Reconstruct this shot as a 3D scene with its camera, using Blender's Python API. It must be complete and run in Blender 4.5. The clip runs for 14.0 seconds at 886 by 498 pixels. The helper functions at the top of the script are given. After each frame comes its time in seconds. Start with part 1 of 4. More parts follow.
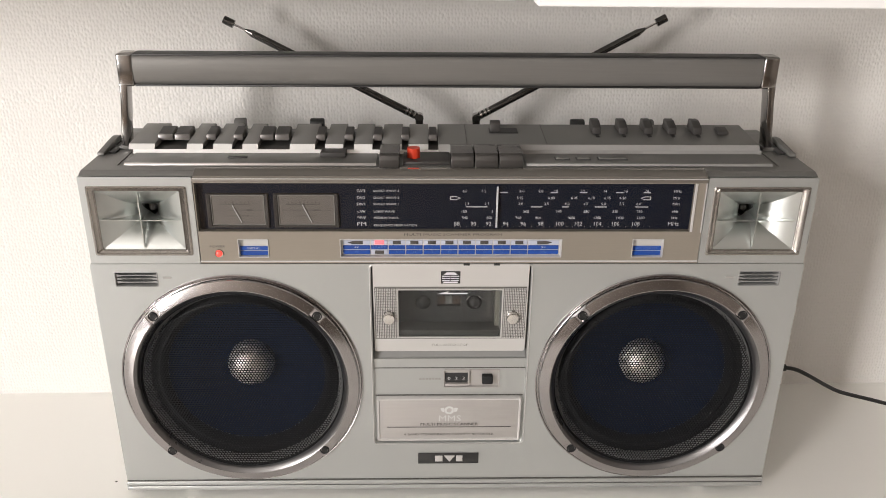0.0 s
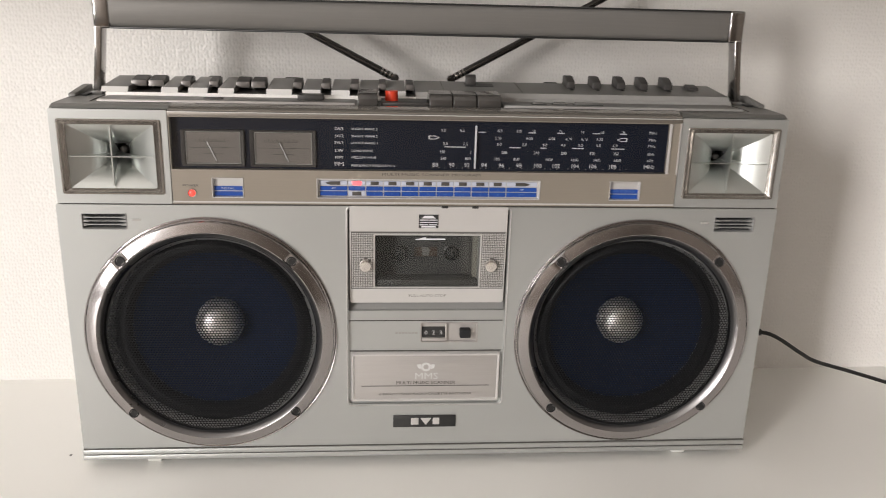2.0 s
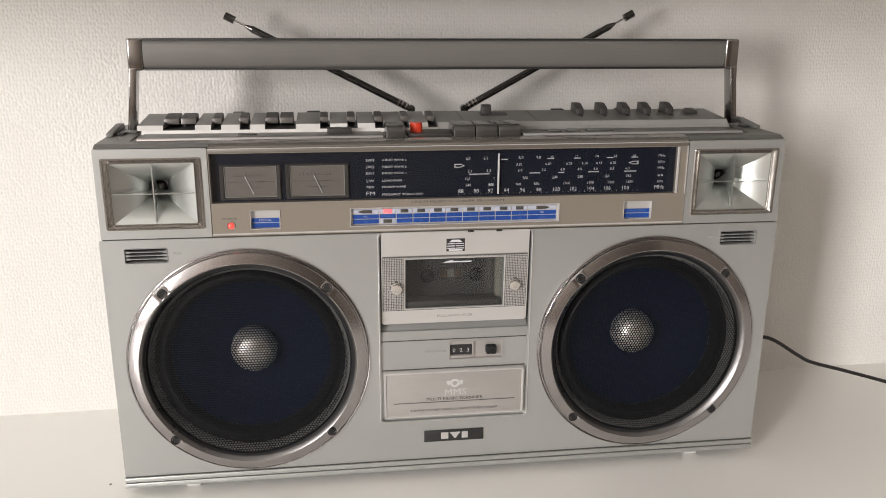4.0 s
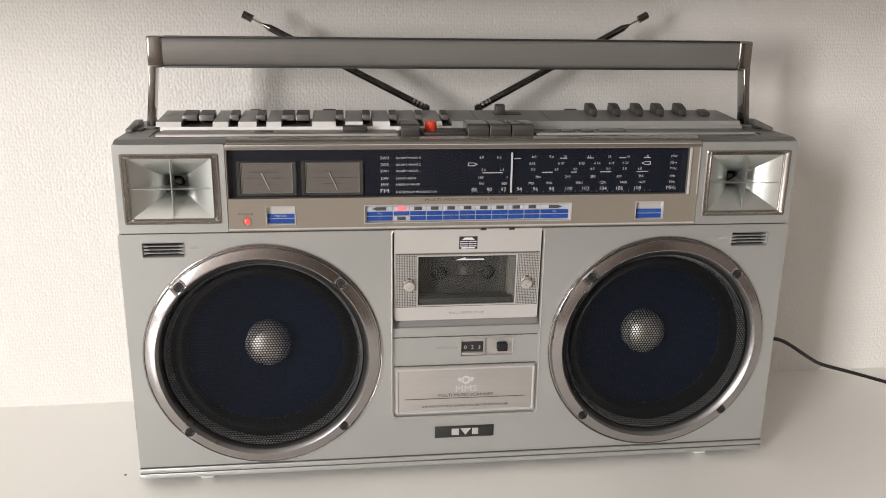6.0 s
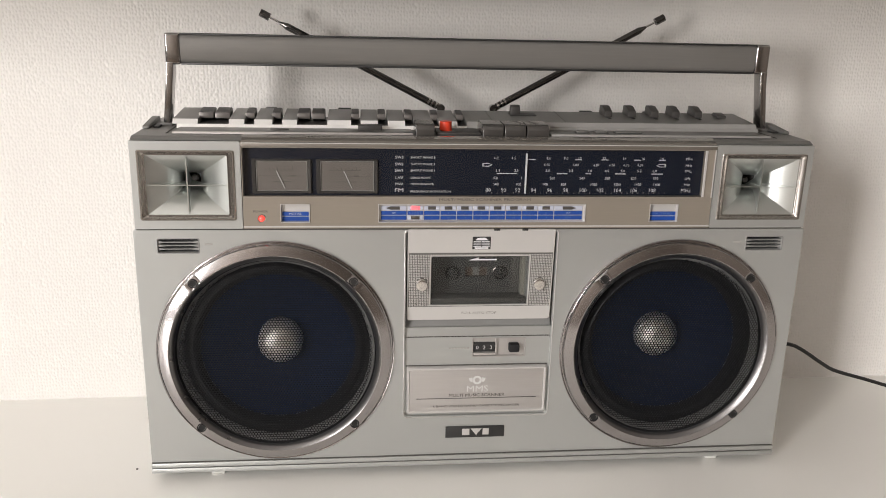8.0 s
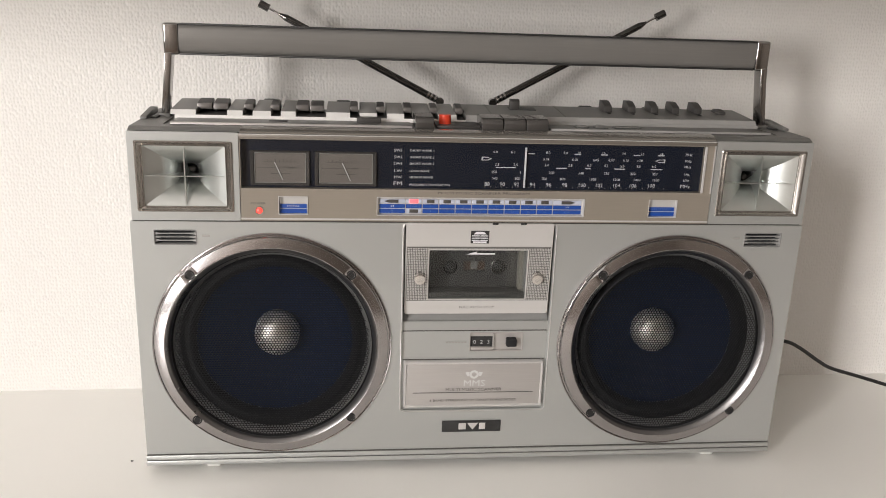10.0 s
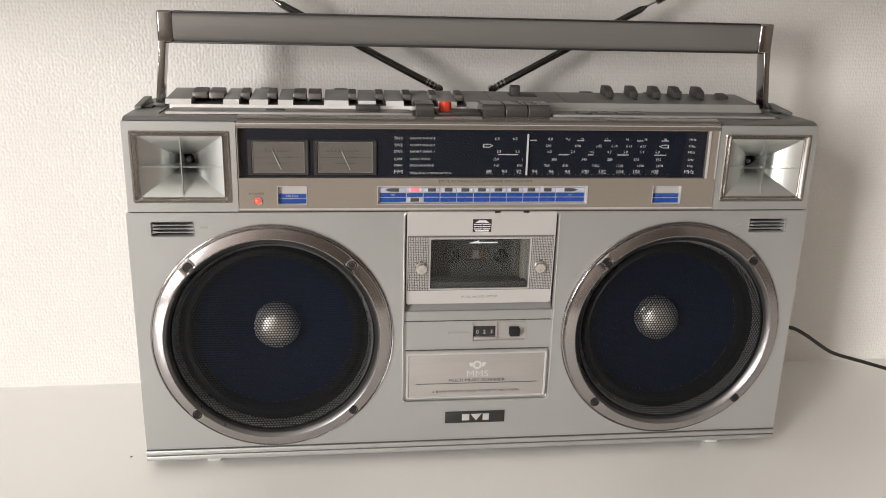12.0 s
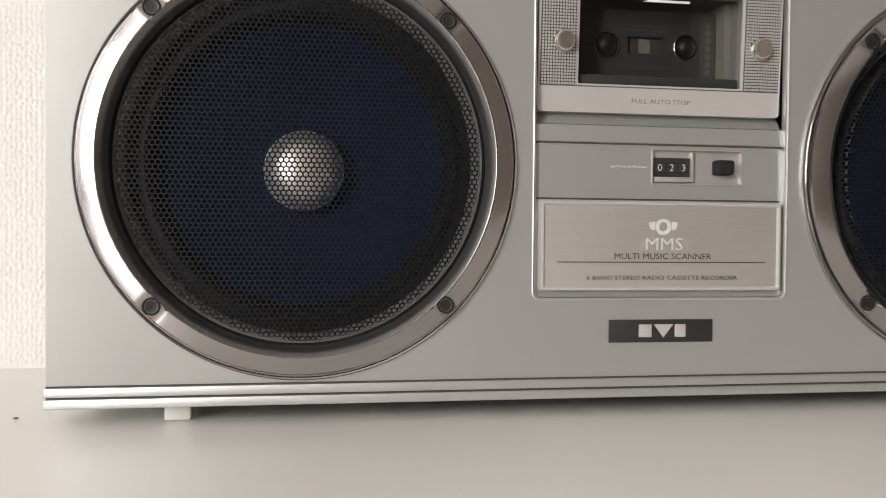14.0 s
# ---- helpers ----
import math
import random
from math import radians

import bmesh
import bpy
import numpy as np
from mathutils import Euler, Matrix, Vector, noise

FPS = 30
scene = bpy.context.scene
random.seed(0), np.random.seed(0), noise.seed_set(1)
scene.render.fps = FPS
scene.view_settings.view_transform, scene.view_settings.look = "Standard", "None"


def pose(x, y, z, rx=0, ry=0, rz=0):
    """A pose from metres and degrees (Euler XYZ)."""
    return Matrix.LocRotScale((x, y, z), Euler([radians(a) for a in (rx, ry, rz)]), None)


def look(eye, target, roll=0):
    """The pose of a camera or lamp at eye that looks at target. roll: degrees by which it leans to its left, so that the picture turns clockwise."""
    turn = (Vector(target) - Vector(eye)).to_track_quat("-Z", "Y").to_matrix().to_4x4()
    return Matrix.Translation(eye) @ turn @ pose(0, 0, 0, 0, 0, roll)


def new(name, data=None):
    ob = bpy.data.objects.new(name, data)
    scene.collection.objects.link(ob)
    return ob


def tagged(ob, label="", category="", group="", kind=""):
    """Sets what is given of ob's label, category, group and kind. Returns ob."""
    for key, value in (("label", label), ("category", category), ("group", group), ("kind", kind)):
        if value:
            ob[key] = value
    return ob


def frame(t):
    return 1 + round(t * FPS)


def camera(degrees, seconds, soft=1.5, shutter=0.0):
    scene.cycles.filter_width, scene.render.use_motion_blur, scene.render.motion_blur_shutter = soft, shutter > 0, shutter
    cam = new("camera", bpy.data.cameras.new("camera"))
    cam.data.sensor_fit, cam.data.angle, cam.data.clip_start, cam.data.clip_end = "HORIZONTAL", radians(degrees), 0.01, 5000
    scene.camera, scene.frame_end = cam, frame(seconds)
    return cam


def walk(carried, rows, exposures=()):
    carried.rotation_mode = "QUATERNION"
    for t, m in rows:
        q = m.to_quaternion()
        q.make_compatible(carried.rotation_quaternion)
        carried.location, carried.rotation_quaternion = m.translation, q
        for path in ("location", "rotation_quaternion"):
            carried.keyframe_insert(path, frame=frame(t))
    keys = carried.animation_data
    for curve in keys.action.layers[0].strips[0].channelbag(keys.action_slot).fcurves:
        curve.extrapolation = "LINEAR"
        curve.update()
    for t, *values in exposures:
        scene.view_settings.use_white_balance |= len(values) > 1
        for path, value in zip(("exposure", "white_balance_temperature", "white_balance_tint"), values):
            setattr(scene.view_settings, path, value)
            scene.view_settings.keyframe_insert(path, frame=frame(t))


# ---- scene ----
cam = camera(56.0, 14.0, soft=0.95, shutter=0.5)
S = 0.79  # metres per drawing unit
PATH = [
    (0, (-0.027, -0.713, 0.596), (0.023, 1.121, -0.201), 0.6),
    (0.5, (-0.027, -0.71, 0.596), (0.021, 1.123, -0.203), 0.5),
    (1, (-0.029, -0.719, 0.568), (0.034, 1.133, -0.185), 1.0),
    (1.2, (-0.029, -0.73, 0.547), (0.042, 1.639, -0.342), 1.7),
    (1.5, (-0.038, -0.746, 0.508), (0.009, 1.173, -0.052), 1.9),
    (2, (-0.049, -0.751, 0.465), (0.111, 1.151, -0.131), 1.6),
    (2.5, (-0.093, -0.763, 0.47), (0.147, 1.134, -0.116), 0.6),
    (3, (-0.117, -0.771, 0.484), (0.149, 1.13, -0.079), 0.4),
    (5.5, (-0.12, -0.793, 0.484), (0.114, 1.112, -0.076), 0.6),
    (6, (-0.121, -0.792, 0.483), (0.109, 1.114, -0.076), 0.8),
    (6.5, (-0.12, -0.793, 0.483), (0.104, 1.113, -0.081), 0.8),
    (7, (-0.12, -0.793, 0.482), (0.095, 1.113, -0.085), 1.0),
    (7.5, (-0.123, -0.792, 0.483), (0.085, 1.116, -0.079), 1.3),
    (8, (-0.123, -0.793, 0.482), (0.08, 1.117, -0.075), 1.4),
    (10.5, (-0.126, -0.789, 0.479), (0.09, 1.115, -0.094), 2.1),
    (11, (-0.125, -0.787, 0.479), (0.09, 1.115, -0.1), 2.1),
    (11.5, (-0.127, -0.786, 0.479), (0.095, 1.117, -0.097), 1.8),
    (12, (-0.133, -0.779, 0.474), (0.098, 1.119, -0.113), 1.5),
    (12.3, (-0.125, -0.772, 0.463), (0.176, 1.638, -0.253), 2.0),
    (12.5, (-0.138, -0.755, 0.455), (0.154, 1.146, -0.095), 2.8),
    (12.7, (-0.135, -0.728, 0.441), (0.096, 1.675, -0.324), 4.0),
    (12.9, (-0.173, -0.68, 0.41), (0.019, 1.746, -0.292), 4.0),
    (13, (-0.172, -0.661, 0.382), (-0.037, 1.789, -0.242), 3.6),
    (13.1, (-0.175, -0.63, 0.362), (0.022, 1.815, -0.265), 3.9),
    (13.3, (-0.181, -0.566, 0.3), (0.232, 1.878, -0.211), 1.7),
    (13.5, (-0.189, -0.510, 0.232), (0.159, 1.421, -0.154), 0.5),
    (13.6, (-0.213, -0.490, 0.195), (0.290, 1.967, -0.150), 0.6),
    (13.7, (-0.203, -0.484, 0.157), (0.18, 2.008, -0.077), 0.3),
    (14, (-0.199, -0.458, 0.104), (0.107, 1.518, 0.063), 0.5),
]
walk(cam, [(t, look(Vector(eye) * S, Vector(target) * S, roll)) for t, eye, target, roll in PATH], exposures=[(0.0, 0.19), (1.5, 0.16), (2.1, 0.09), (3.0, 0.07), (7.0, 0.09), (12.5, 0.07), (13.5, 0.02), (14.0, -0.01)])

# ---- world and light ----
world = bpy.data.worlds.new("world")
scene.world = world
world.use_nodes = True
sky = world.node_tree.nodes.new("ShaderNodeTexSky")
sky.sky_type, sky.sun_disc = "NISHITA", False
sky.sun_elevation, sky.sun_rotation = radians(38), radians(200)
world.node_tree.links.new(sky.outputs["Color"], world.node_tree.nodes["Background"].inputs["Color"])
world.node_tree.nodes["Background"].inputs["Strength"].default_value = 0.1

# daylight of the sky, in the opening of the window in the west wall
WIN = (-3.32, -2.30, 0.04, 1.84)  # y from, to, z from, to
lamp = bpy.data.lights.new("window_daylight", "AREA")
lamp.shape, lamp.size, lamp.size_y, lamp.energy, lamp.color = "RECTANGLE", WIN[1] - WIN[0] - 0.04, WIN[3] - WIN[2] - 0.04, 241.0, (1.0, 0.958, 0.93)
window_light = new("window_daylight", lamp)
window_light.matrix_world = look((-2.63, (WIN[0] + WIN[1]) / 2, (WIN[2] + WIN[3]) / 2), (0.0, (WIN[0] + WIN[1]) / 2, (WIN[2] + WIN[3]) / 2))


# ---- materials ----
def material(name, color, rough=0.5, metal=0.0, grain=0.0, scale=400.0, bump=0.0, stretch=(1, 1, 1), patch=0.0, patch_scale=9.0, coat=0.0, gloss=0.5):
    """A surface with grain at one scale, patches at a larger one, and fine relief."""
    m = bpy.data.materials.new(name)
    m.use_nodes = True
    n, l = m.node_tree.nodes, m.node_tree.links
    b = n["Principled BSDF"]
    b.inputs["Roughness"].default_value, b.inputs["Metallic"].default_value = rough, metal
    b.inputs["Base Color"].default_value = (*color, 1)
    b.inputs["Coat Weight"].default_value = coat
    b.inputs["Specular IOR Level"].default_value = gloss
    if not (grain or bump or patch):
        return m
    co, mp, fine, big = n.new("ShaderNodeTexCoord"), n.new("ShaderNodeMapping"), n.new("ShaderNodeTexNoise"), n.new("ShaderNodeTexNoise")
    mp.inputs["Scale"].default_value = stretch
    l.new(co.outputs["Object"], mp.inputs["Vector"])
    l.new(mp.outputs["Vector"], fine.inputs["Vector"])
    l.new(co.outputs["Object"], big.inputs["Vector"])
    fine.inputs["Scale"].default_value, fine.inputs["Detail"].default_value = scale, 3
    big.inputs["Scale"].default_value, big.inputs["Detail"].default_value = patch_scale, 4
    add = n.new("ShaderNodeMath")
    add.operation = "MULTIPLY_ADD"
    l.new(fine.outputs["Fac"], add.inputs[0])
    add.inputs[1].default_value = grain
    mul = n.new("ShaderNodeMath")
    mul.operation = "MULTIPLY_ADD"
    l.new(big.outputs["Fac"], mul.inputs[0])
    mul.inputs[1].default_value, mul.inputs[2].default_value = patch, 1.0 - 0.5 * (grain + patch)
    l.new(mul.outputs[0], add.inputs[2])
    vec = n.new("ShaderNodeVectorMath")
    vec.operation = "SCALE"
    vec.inputs[0].default_value = color
    l.new(add.outputs[0], vec.inputs["Scale"])
    l.new(vec.outputs[0], b.inputs["Base Color"])
    if patch:
        ro = n.new("ShaderNodeMath")
        ro.operation = "MULTIPLY_ADD"
        l.new(big.outputs["Fac"], ro.inputs[0])
        ro.inputs[1].default_value, ro.inputs[2].default_value = 0.25 * patch + 0.05, rough - 0.5 * (0.25 * patch + 0.05)
        l.new(ro.outputs[0], b.inputs["Roughness"])
    if bump:
        bp = n.new("ShaderNodeBump")
        bp.inputs["Strength"].default_value, bp.inputs["Distance"].default_value = 0.6, bump
        l.new(fine.outputs["Fac"], bp.inputs["Height"])
        l.new(bp.outputs["Normal"], b.inputs["Normal"])
    return m


def glass(name, tint=(1, 1, 1), rough=0.02):
    """Thin clear pane: light passes straight, gloss by Fresnel."""
    m = bpy.data.materials.new(name)
    m.use_nodes = True
    n, l = m.node_tree.nodes, m.node_tree.links
    n.remove(n["Principled BSDF"])
    tr, gl, mix, fr = n.new("ShaderNodeBsdfTransparent"), n.new("ShaderNodeBsdfGlossy"), n.new("ShaderNodeMixShader"), n.new("ShaderNodeFresnel")
    tr.inputs["Color"].default_value = (*tint, 1)
    gl.inputs["Roughness"].default_value = rough
    fr.inputs["IOR"].default_value = 1.49
    l.new(fr.outputs[0], mix.inputs[0])
    l.new(tr.outputs[0], mix.inputs[1])
    l.new(gl.outputs[0], mix.inputs[2])
    l.new(mix.outputs[0], n["Material Output"].inputs["Surface"])
    return m


def glowing(name, color, strength):
    m = bpy.data.materials.new(name)
    m.use_nodes = True
    b = m.node_tree.nodes["Principled BSDF"]
    b.inputs["Base Color"].default_value = (*color, 1)
    b.inputs["Emission Color"].default_value = (*color, 1)
    b.inputs["Emission Strength"].default_value = strength
    b.inputs["Roughness"].default_value = 0.3
    return m


def wallpaper(name):
    """White painted wallpaper with a close relief of short upright flecks."""
    m = bpy.data.materials.new(name)
    m.use_nodes = True
    n, l = m.node_tree.nodes, m.node_tree.links
    b = n["Principled BSDF"]
    b.inputs["Roughness"].default_value = 0.75
    co = n.new("ShaderNodeTexCoord")
    height = None
    for scale, stretch, kind, weight in ((360.0, (1.0, 1.0, 0.76), "VORONOI", -1.0), (800.0, (1.0, 1.0, 0.7), "NOISE", 0.2), (70.0, (1, 1, 0.8), "NOISE", 0.3)):
        mp = n.new("ShaderNodeMapping")
        mp.inputs["Scale"].default_value = stretch
        mp.inputs["Rotation"].default_value = (radians(90), 0, 0)
        l.new(co.outputs["Object"], mp.inputs["Vector"])
        tex = n.new("ShaderNodeTexVoronoi" if kind == "VORONOI" else "ShaderNodeTexNoise")
        tex.inputs["Scale"].default_value = scale
        if kind == "VORONOI":
            tex.voronoi_dimensions, tex.feature = "2D", "SMOOTH_F1"
            tex.inputs["Smoothness"].default_value, tex.inputs["Randomness"].default_value = 0.45, 0.55
        else:
            tex.noise_dimensions = "2D"
        l.new(mp.outputs["Vector"], tex.inputs["Vector"])
        add = n.new("ShaderNodeMath")
        add.operation = "MULTIPLY_ADD"
        l.new(tex.outputs["Distance" if kind == "VORONOI" else "Fac"], add.inputs[0])
        add.inputs[1].default_value = weight
        if height:
            l.new(height, add.inputs[2])
        else:
            add.inputs[2].default_value = 0.0
        height = add.outputs[0]
    bp = n.new("ShaderNodeBump")
    bp.inputs["Strength"].default_value, bp.inputs["Distance"].default_value = 0.8, 0.00085
    l.new(height, bp.inputs["Height"])
    l.new(bp.outputs["Normal"], b.inputs["Normal"])
    big, ramp = n.new("ShaderNodeTexNoise"), n.new("ShaderNodeMix")
    big.inputs["Scale"].default_value, big.inputs["Detail"].default_value = 3.0, 5
    l.new(co.outputs["Object"], big.inputs["Vector"])
    ramp.data_type = "RGBA"
    ramp.inputs["A"].default_value, ramp.inputs["B"].default_value = (0.69, 0.668, 0.642, 1), (0.735, 0.716, 0.69, 1)
    l.new(big.outputs["Fac"], ramp.inputs["Factor"])
    l.new(ramp.outputs["Result"], b.inputs["Base Color"])
    return m


M_WALLPAPER = wallpaper("white_wallpaper")
M_CEILING = material("pale_ceiling_paint", (0.62, 0.60, 0.575), 0.8, 0, 0.05, 60, 0.0004, patch=0.06, patch_scale=2)
M_PLASTER = material("brown_plaster", (0.15, 0.128, 0.108), 0.8, 0, 0.05, 60, 0.0004, patch=0.06, patch_scale=2)
M_FLOOR = material("floor_boards", (0.09, 0.065, 0.045), 0.5, 0, 0.2, 30, 0.0003, (1, 8, 1), 0.2, 2)
M_TABLE = material("white_lacquer", (0.86, 0.85, 0.815), 0.30, 0, 0.02, 500, 0.00003, patch=0.01, patch_scale=6)
M_CABINET = material("white_foil", (0.76, 0.75, 0.74), 0.4, 0, 0.02, 300, 0.00003, patch=0.04)
M_SILVER = material("silver_paint", (0.442, 0.45, 0.44), 0.40, 0.70, 0.10, 2600, 0.00002, patch=0.05, patch_scale=14)
M_SILVER_LIGHT = material("light_silver", (0.545, 0.532, 0.520), 0.36, 0.45, 0.05, 2600, 0.00001, patch=0.04, patch_scale=20)
M_PLATE = material("brushed_aluminium", (0.42, 0.40, 0.385), 0.36, 0.5, 0.10, 900, 0.00001, (0.04, 1, 1), 0.05, 20)
M_CHAMPAGNE = material("champagne_aluminium", (0.268, 0.237, 0.199), 0.40, 0.40, 0.10, 1100, 0.00001, (0.04, 1, 1), 0.05, 18)
M_LIP = material("beige_lip", (0.155, 0.142, 0.126), 0.18, 0.2, 0.08, 900, 0.0, (0.05, 1, 1), 0.08, 20, 0.7)
M_BASKET = material("grey_basket", (0.26, 0.26, 0.255), 0.5, 0.3, 0.1, 900, 0.0, patch=0.1, patch_scale=30)
M_STRIP = material("brown_metal_strip", (0.155, 0.138, 0.118), 0.40, 0.35, 0.08, 900, 0.0, (0.05, 1, 1), 0.08, 20)
M_DUST = material("silver_dome", (0.96, 0.94, 0.91), 0.42, 0.85, 0.06, 900, 0.0, patch=0.1, patch_scale=30)
M_FRAME = material("grey_bright_frame", (0.38, 0.355, 0.33), 0.24, 0.9, 0.05, 900, 0.0, patch=0.08, patch_scale=30)
M_LEVER = material("grey_lever", (0.135, 0.125, 0.118), 0.30, 0.3, 0.08, 900, 0.0, patch=0.1, patch_scale=30)
M_EDGE = material("grey_edge", (0.275, 0.268, 0.258), 0.45, 0.2, 0.08, 900, 0.0, patch=0.08, patch_scale=20)
M_KEYFACE = material("bright_key_face", (0.72, 0.71, 0.69), 0.30, 0.25, 0.05, 900, 0.0, patch=0.06, patch_scale=20)
M_DECK = material("grey_deck_plastic", (0.130, 0.127, 0.120), 0.40, 0.15, 0.10, 2200, 0.00003, patch=0.12, patch_scale=25)
M_PANEL = material("grey_panel_plastic", (0.225, 0.22, 0.21), 0.42, 0.15, 0.10, 2200, 0.00003, patch=0.10, patch_scale=25)
M_PIANO = material("glossy_dark_key", (0.050, 0.046, 0.043), 0.24, 0.1, 0.10, 1800, 0.0, patch=0.15, patch_scale=40, coat=0.4)
M_KEY = material("dark_grey_key", (0.040, 0.037, 0.035), 0.45, 0.1, 0.12, 1800, 0.00003, patch=0.15, patch_scale=40)
M_CHROME = material("chrome", (0.70, 0.69, 0.68), 0.13, 1.0, 0.04, 900, 0.0, patch=0.12, patch_scale=30)
M_ARM = material("dark_chrome", (0.37, 0.355, 0.345), 0.16, 1.0, 0.06, 900, 0.0, (1, 1, 0.1), 0.2, 40)
M_RING = material("bright_ring_metal", (0.41, 0.39, 0.39), 0.18, 1.0, 0.05, 900, 0.0, patch=0.10, patch_scale=22)
M_LIPRING = material("dark_lip_metal", (0.17, 0.165, 0.165), 0.28, 0.9, 0.05, 900, 0.0, patch=0.08, patch_scale=20)
M_HANDLE = material("handle_aluminium", (0.175, 0.168, 0.158), 0.42, 0.35, 0.15, 900, 0.00001, (0.03, 1, 1), 0.08, 12)
M_BLACK = material("black_plastic", (0.018, 0.018, 0.018), 0.45, 0, 0.3, 900, 0.00003, patch=0.2, patch_scale=30)
M_GRILLE = material("black_grille_steel", (0.004, 0.0045, 0.0055), 0.45, 0.0, 0.2, 900, 0.0, patch=0.2, patch_scale=30, gloss=0.22)
M_CONE = material("navy_cone", (0.0075, 0.0185, 0.054), 0.85, 0, 0.3, 500, 0.0001, patch=0.25, patch_scale=30, gloss=0.15)
M_RUBBER = material("black_rubber", (0.004, 0.004, 0.005), 0.85, 0, 0.2, 600, 0.0001, patch=0.2)
M_CAP = material("turned_aluminium", (0.74, 0.71, 0.68), 0.25, 1.0, 0.1, 900, 0.0, patch=0.1, patch_scale=30)
M_HORN = material("horn_silver", (0.57, 0.59, 0.575), 0.30, 0.97, 0.04, 1500, 0.0, patch=0.04, patch_scale=30)
M_DIAL = material("dial_black", (0.005, 0.008, 0.018), 0.6, 0, 0.2, 300, 0.0, patch=0.2, gloss=0.12)
M_METER = material("meter_face", (0.140, 0.124, 0.113), 0.6, 0, 0.06, 400, 0.0, patch=0.08, patch_scale=30)
M_BLUE = material("blue_print", (0.006, 0.050, 0.26), 0.4, 0, 0.1, 700, 0.0, patch=0.1, patch_scale=30)
M_WHITE = material("white_print", (0.66, 0.66, 0.68), 0.5)
M_DIM = material("pale_blue_print", (0.07, 0.13, 0.34), 0.5)
M_TILE = material("pale_tile", (0.42, 0.44, 0.52), 0.45, 0, 0.05, 700, 0.0, patch=0.06, patch_scale=30)
M_GREYWHITE = material("worn_white_print", (0.42, 0.42, 0.42), 0.5)
M_PRESS = material("pale_pressed_emblem", (0.52, 0.52, 0.51), 0.45)
M_INK = material("dark_print", (0.05, 0.045, 0.04), 0.5)
M_MIDINK = material("mid_print", (0.16, 0.15, 0.14), 0.5)
M_GREYINK = material("grey_print", (0.33, 0.32, 0.30), 0.5)
M_RED = material("red_button", (0.62, 0.05, 0.02), 0.35, 0, 0.05, 600, 0.0, patch=0.08, patch_scale=40)
M_LED = glowing("red_lamp", (1.0, 0.04, 0.03), 2.2)
M_LED_SOFT = glowing("lit_segment", (1.0, 0.06, 0.07), 3.0)
M_GLASS = glass("clear_acrylic", (0.93, 0.93, 0.92))
M_SMOKED = glass("smoked_acrylic", (0.65, 0.66, 0.66))
M_STILE = material("grey_stile", (0.25, 0.245, 0.225), 0.5, 0, 0.05, 500, 0.0, patch=0.06)
M_CASSETTE = material("cassette_shell", (0.058, 0.058, 0.057), 0.4, 0, 0.1, 500, 0.0, patch=0.1)
M_TAPE = material("tape_brown", (0.10, 0.065, 0.045), 0.4)
M_BAY = material("bay_grey", (0.095, 0.091, 0.084), 0.5, 0.1, 0.1, 800, 0.0, patch=0.1)
M_CREAM = material("bay_cream", (0.32, 0.30, 0.25), 0.5, 0, 0.05, 500, 0.0, patch=0.06)
M_SCREW = material("dark_screw", (0.008, 0.008, 0.008), 0.5, 0.0, 0.1, 900, 0.0, patch=0.1)
M_FOOT = material("pale_foot", (0.60, 0.60, 0.57), 0.5, 0, 0.05, 500, 0.0, patch=0.05)
M_CORD = material("black_cord", (0.007, 0.0065, 0.0065), 0.5, 0, 0.1, 900, 0.0, patch=0.1)
M_ANTENNA = material("antenna_metal", (0.13, 0.125, 0.12), 0.22, 0.95, 0.1, 900, 0.0, patch=0.2, patch_scale=40)


# ---- mesh builders, in drawing units ----
def joined(*bms):
    out = bms[0]
    for b in bms[1:]:
        me = bpy.data.meshes.new("joining")
        b.to_mesh(me)
        b.free()
        out.from_mesh(me)
        bpy.data.meshes.remove(me)
    return out


def box(x0, x1, y0, y1, z0, z1, bevel=0.0, seg=2):
    bm = bmesh.new()
    bmesh.ops.create_cube(bm, size=1, matrix=Matrix.Translation(((x0 + x1) / 2, (y0 + y1) / 2, (z0 + z1) / 2)) @ Matrix.Diagonal((abs(x1 - x0), abs(y1 - y0), abs(z1 - z0), 1)))
    if bevel:
        bmesh.ops.bevel(bm, geom=list(bm.edges), offset=bevel, segments=seg, affect="EDGES", profile=0.5)
    return bm


def extruded(loop, axis, a, b, bevel=0.0, seg=2):
    """A closed outline drawn in the plane across axis, pulled from a to b."""
    bm = bmesh.new()
    put = {"x": lambda u, v, w: (w, u, v), "y": lambda u, v, w: (u, w, v), "z": lambda u, v, w: (u, v, w)}[axis]
    f = bm.faces.new([bm.verts.new(put(u, v, a)) for u, v in loop])
    r = bmesh.ops.extrude_face_region(bm, geom=[f])
    d = Vector(put(0, 0, b)) - Vector(put(0, 0, a))
    bmesh.ops.translate(bm, vec=d, verts=[v for v in r["geom"] if isinstance(v, bmesh.types.BMVert)])
    bmesh.ops.recalc_face_normals(bm, faces=list(bm.faces))
    if bevel:
        bmesh.ops.bevel(bm, geom=list(bm.edges), offset=bevel, segments=seg, affect="EDGES", profile=0.5)
    return bm


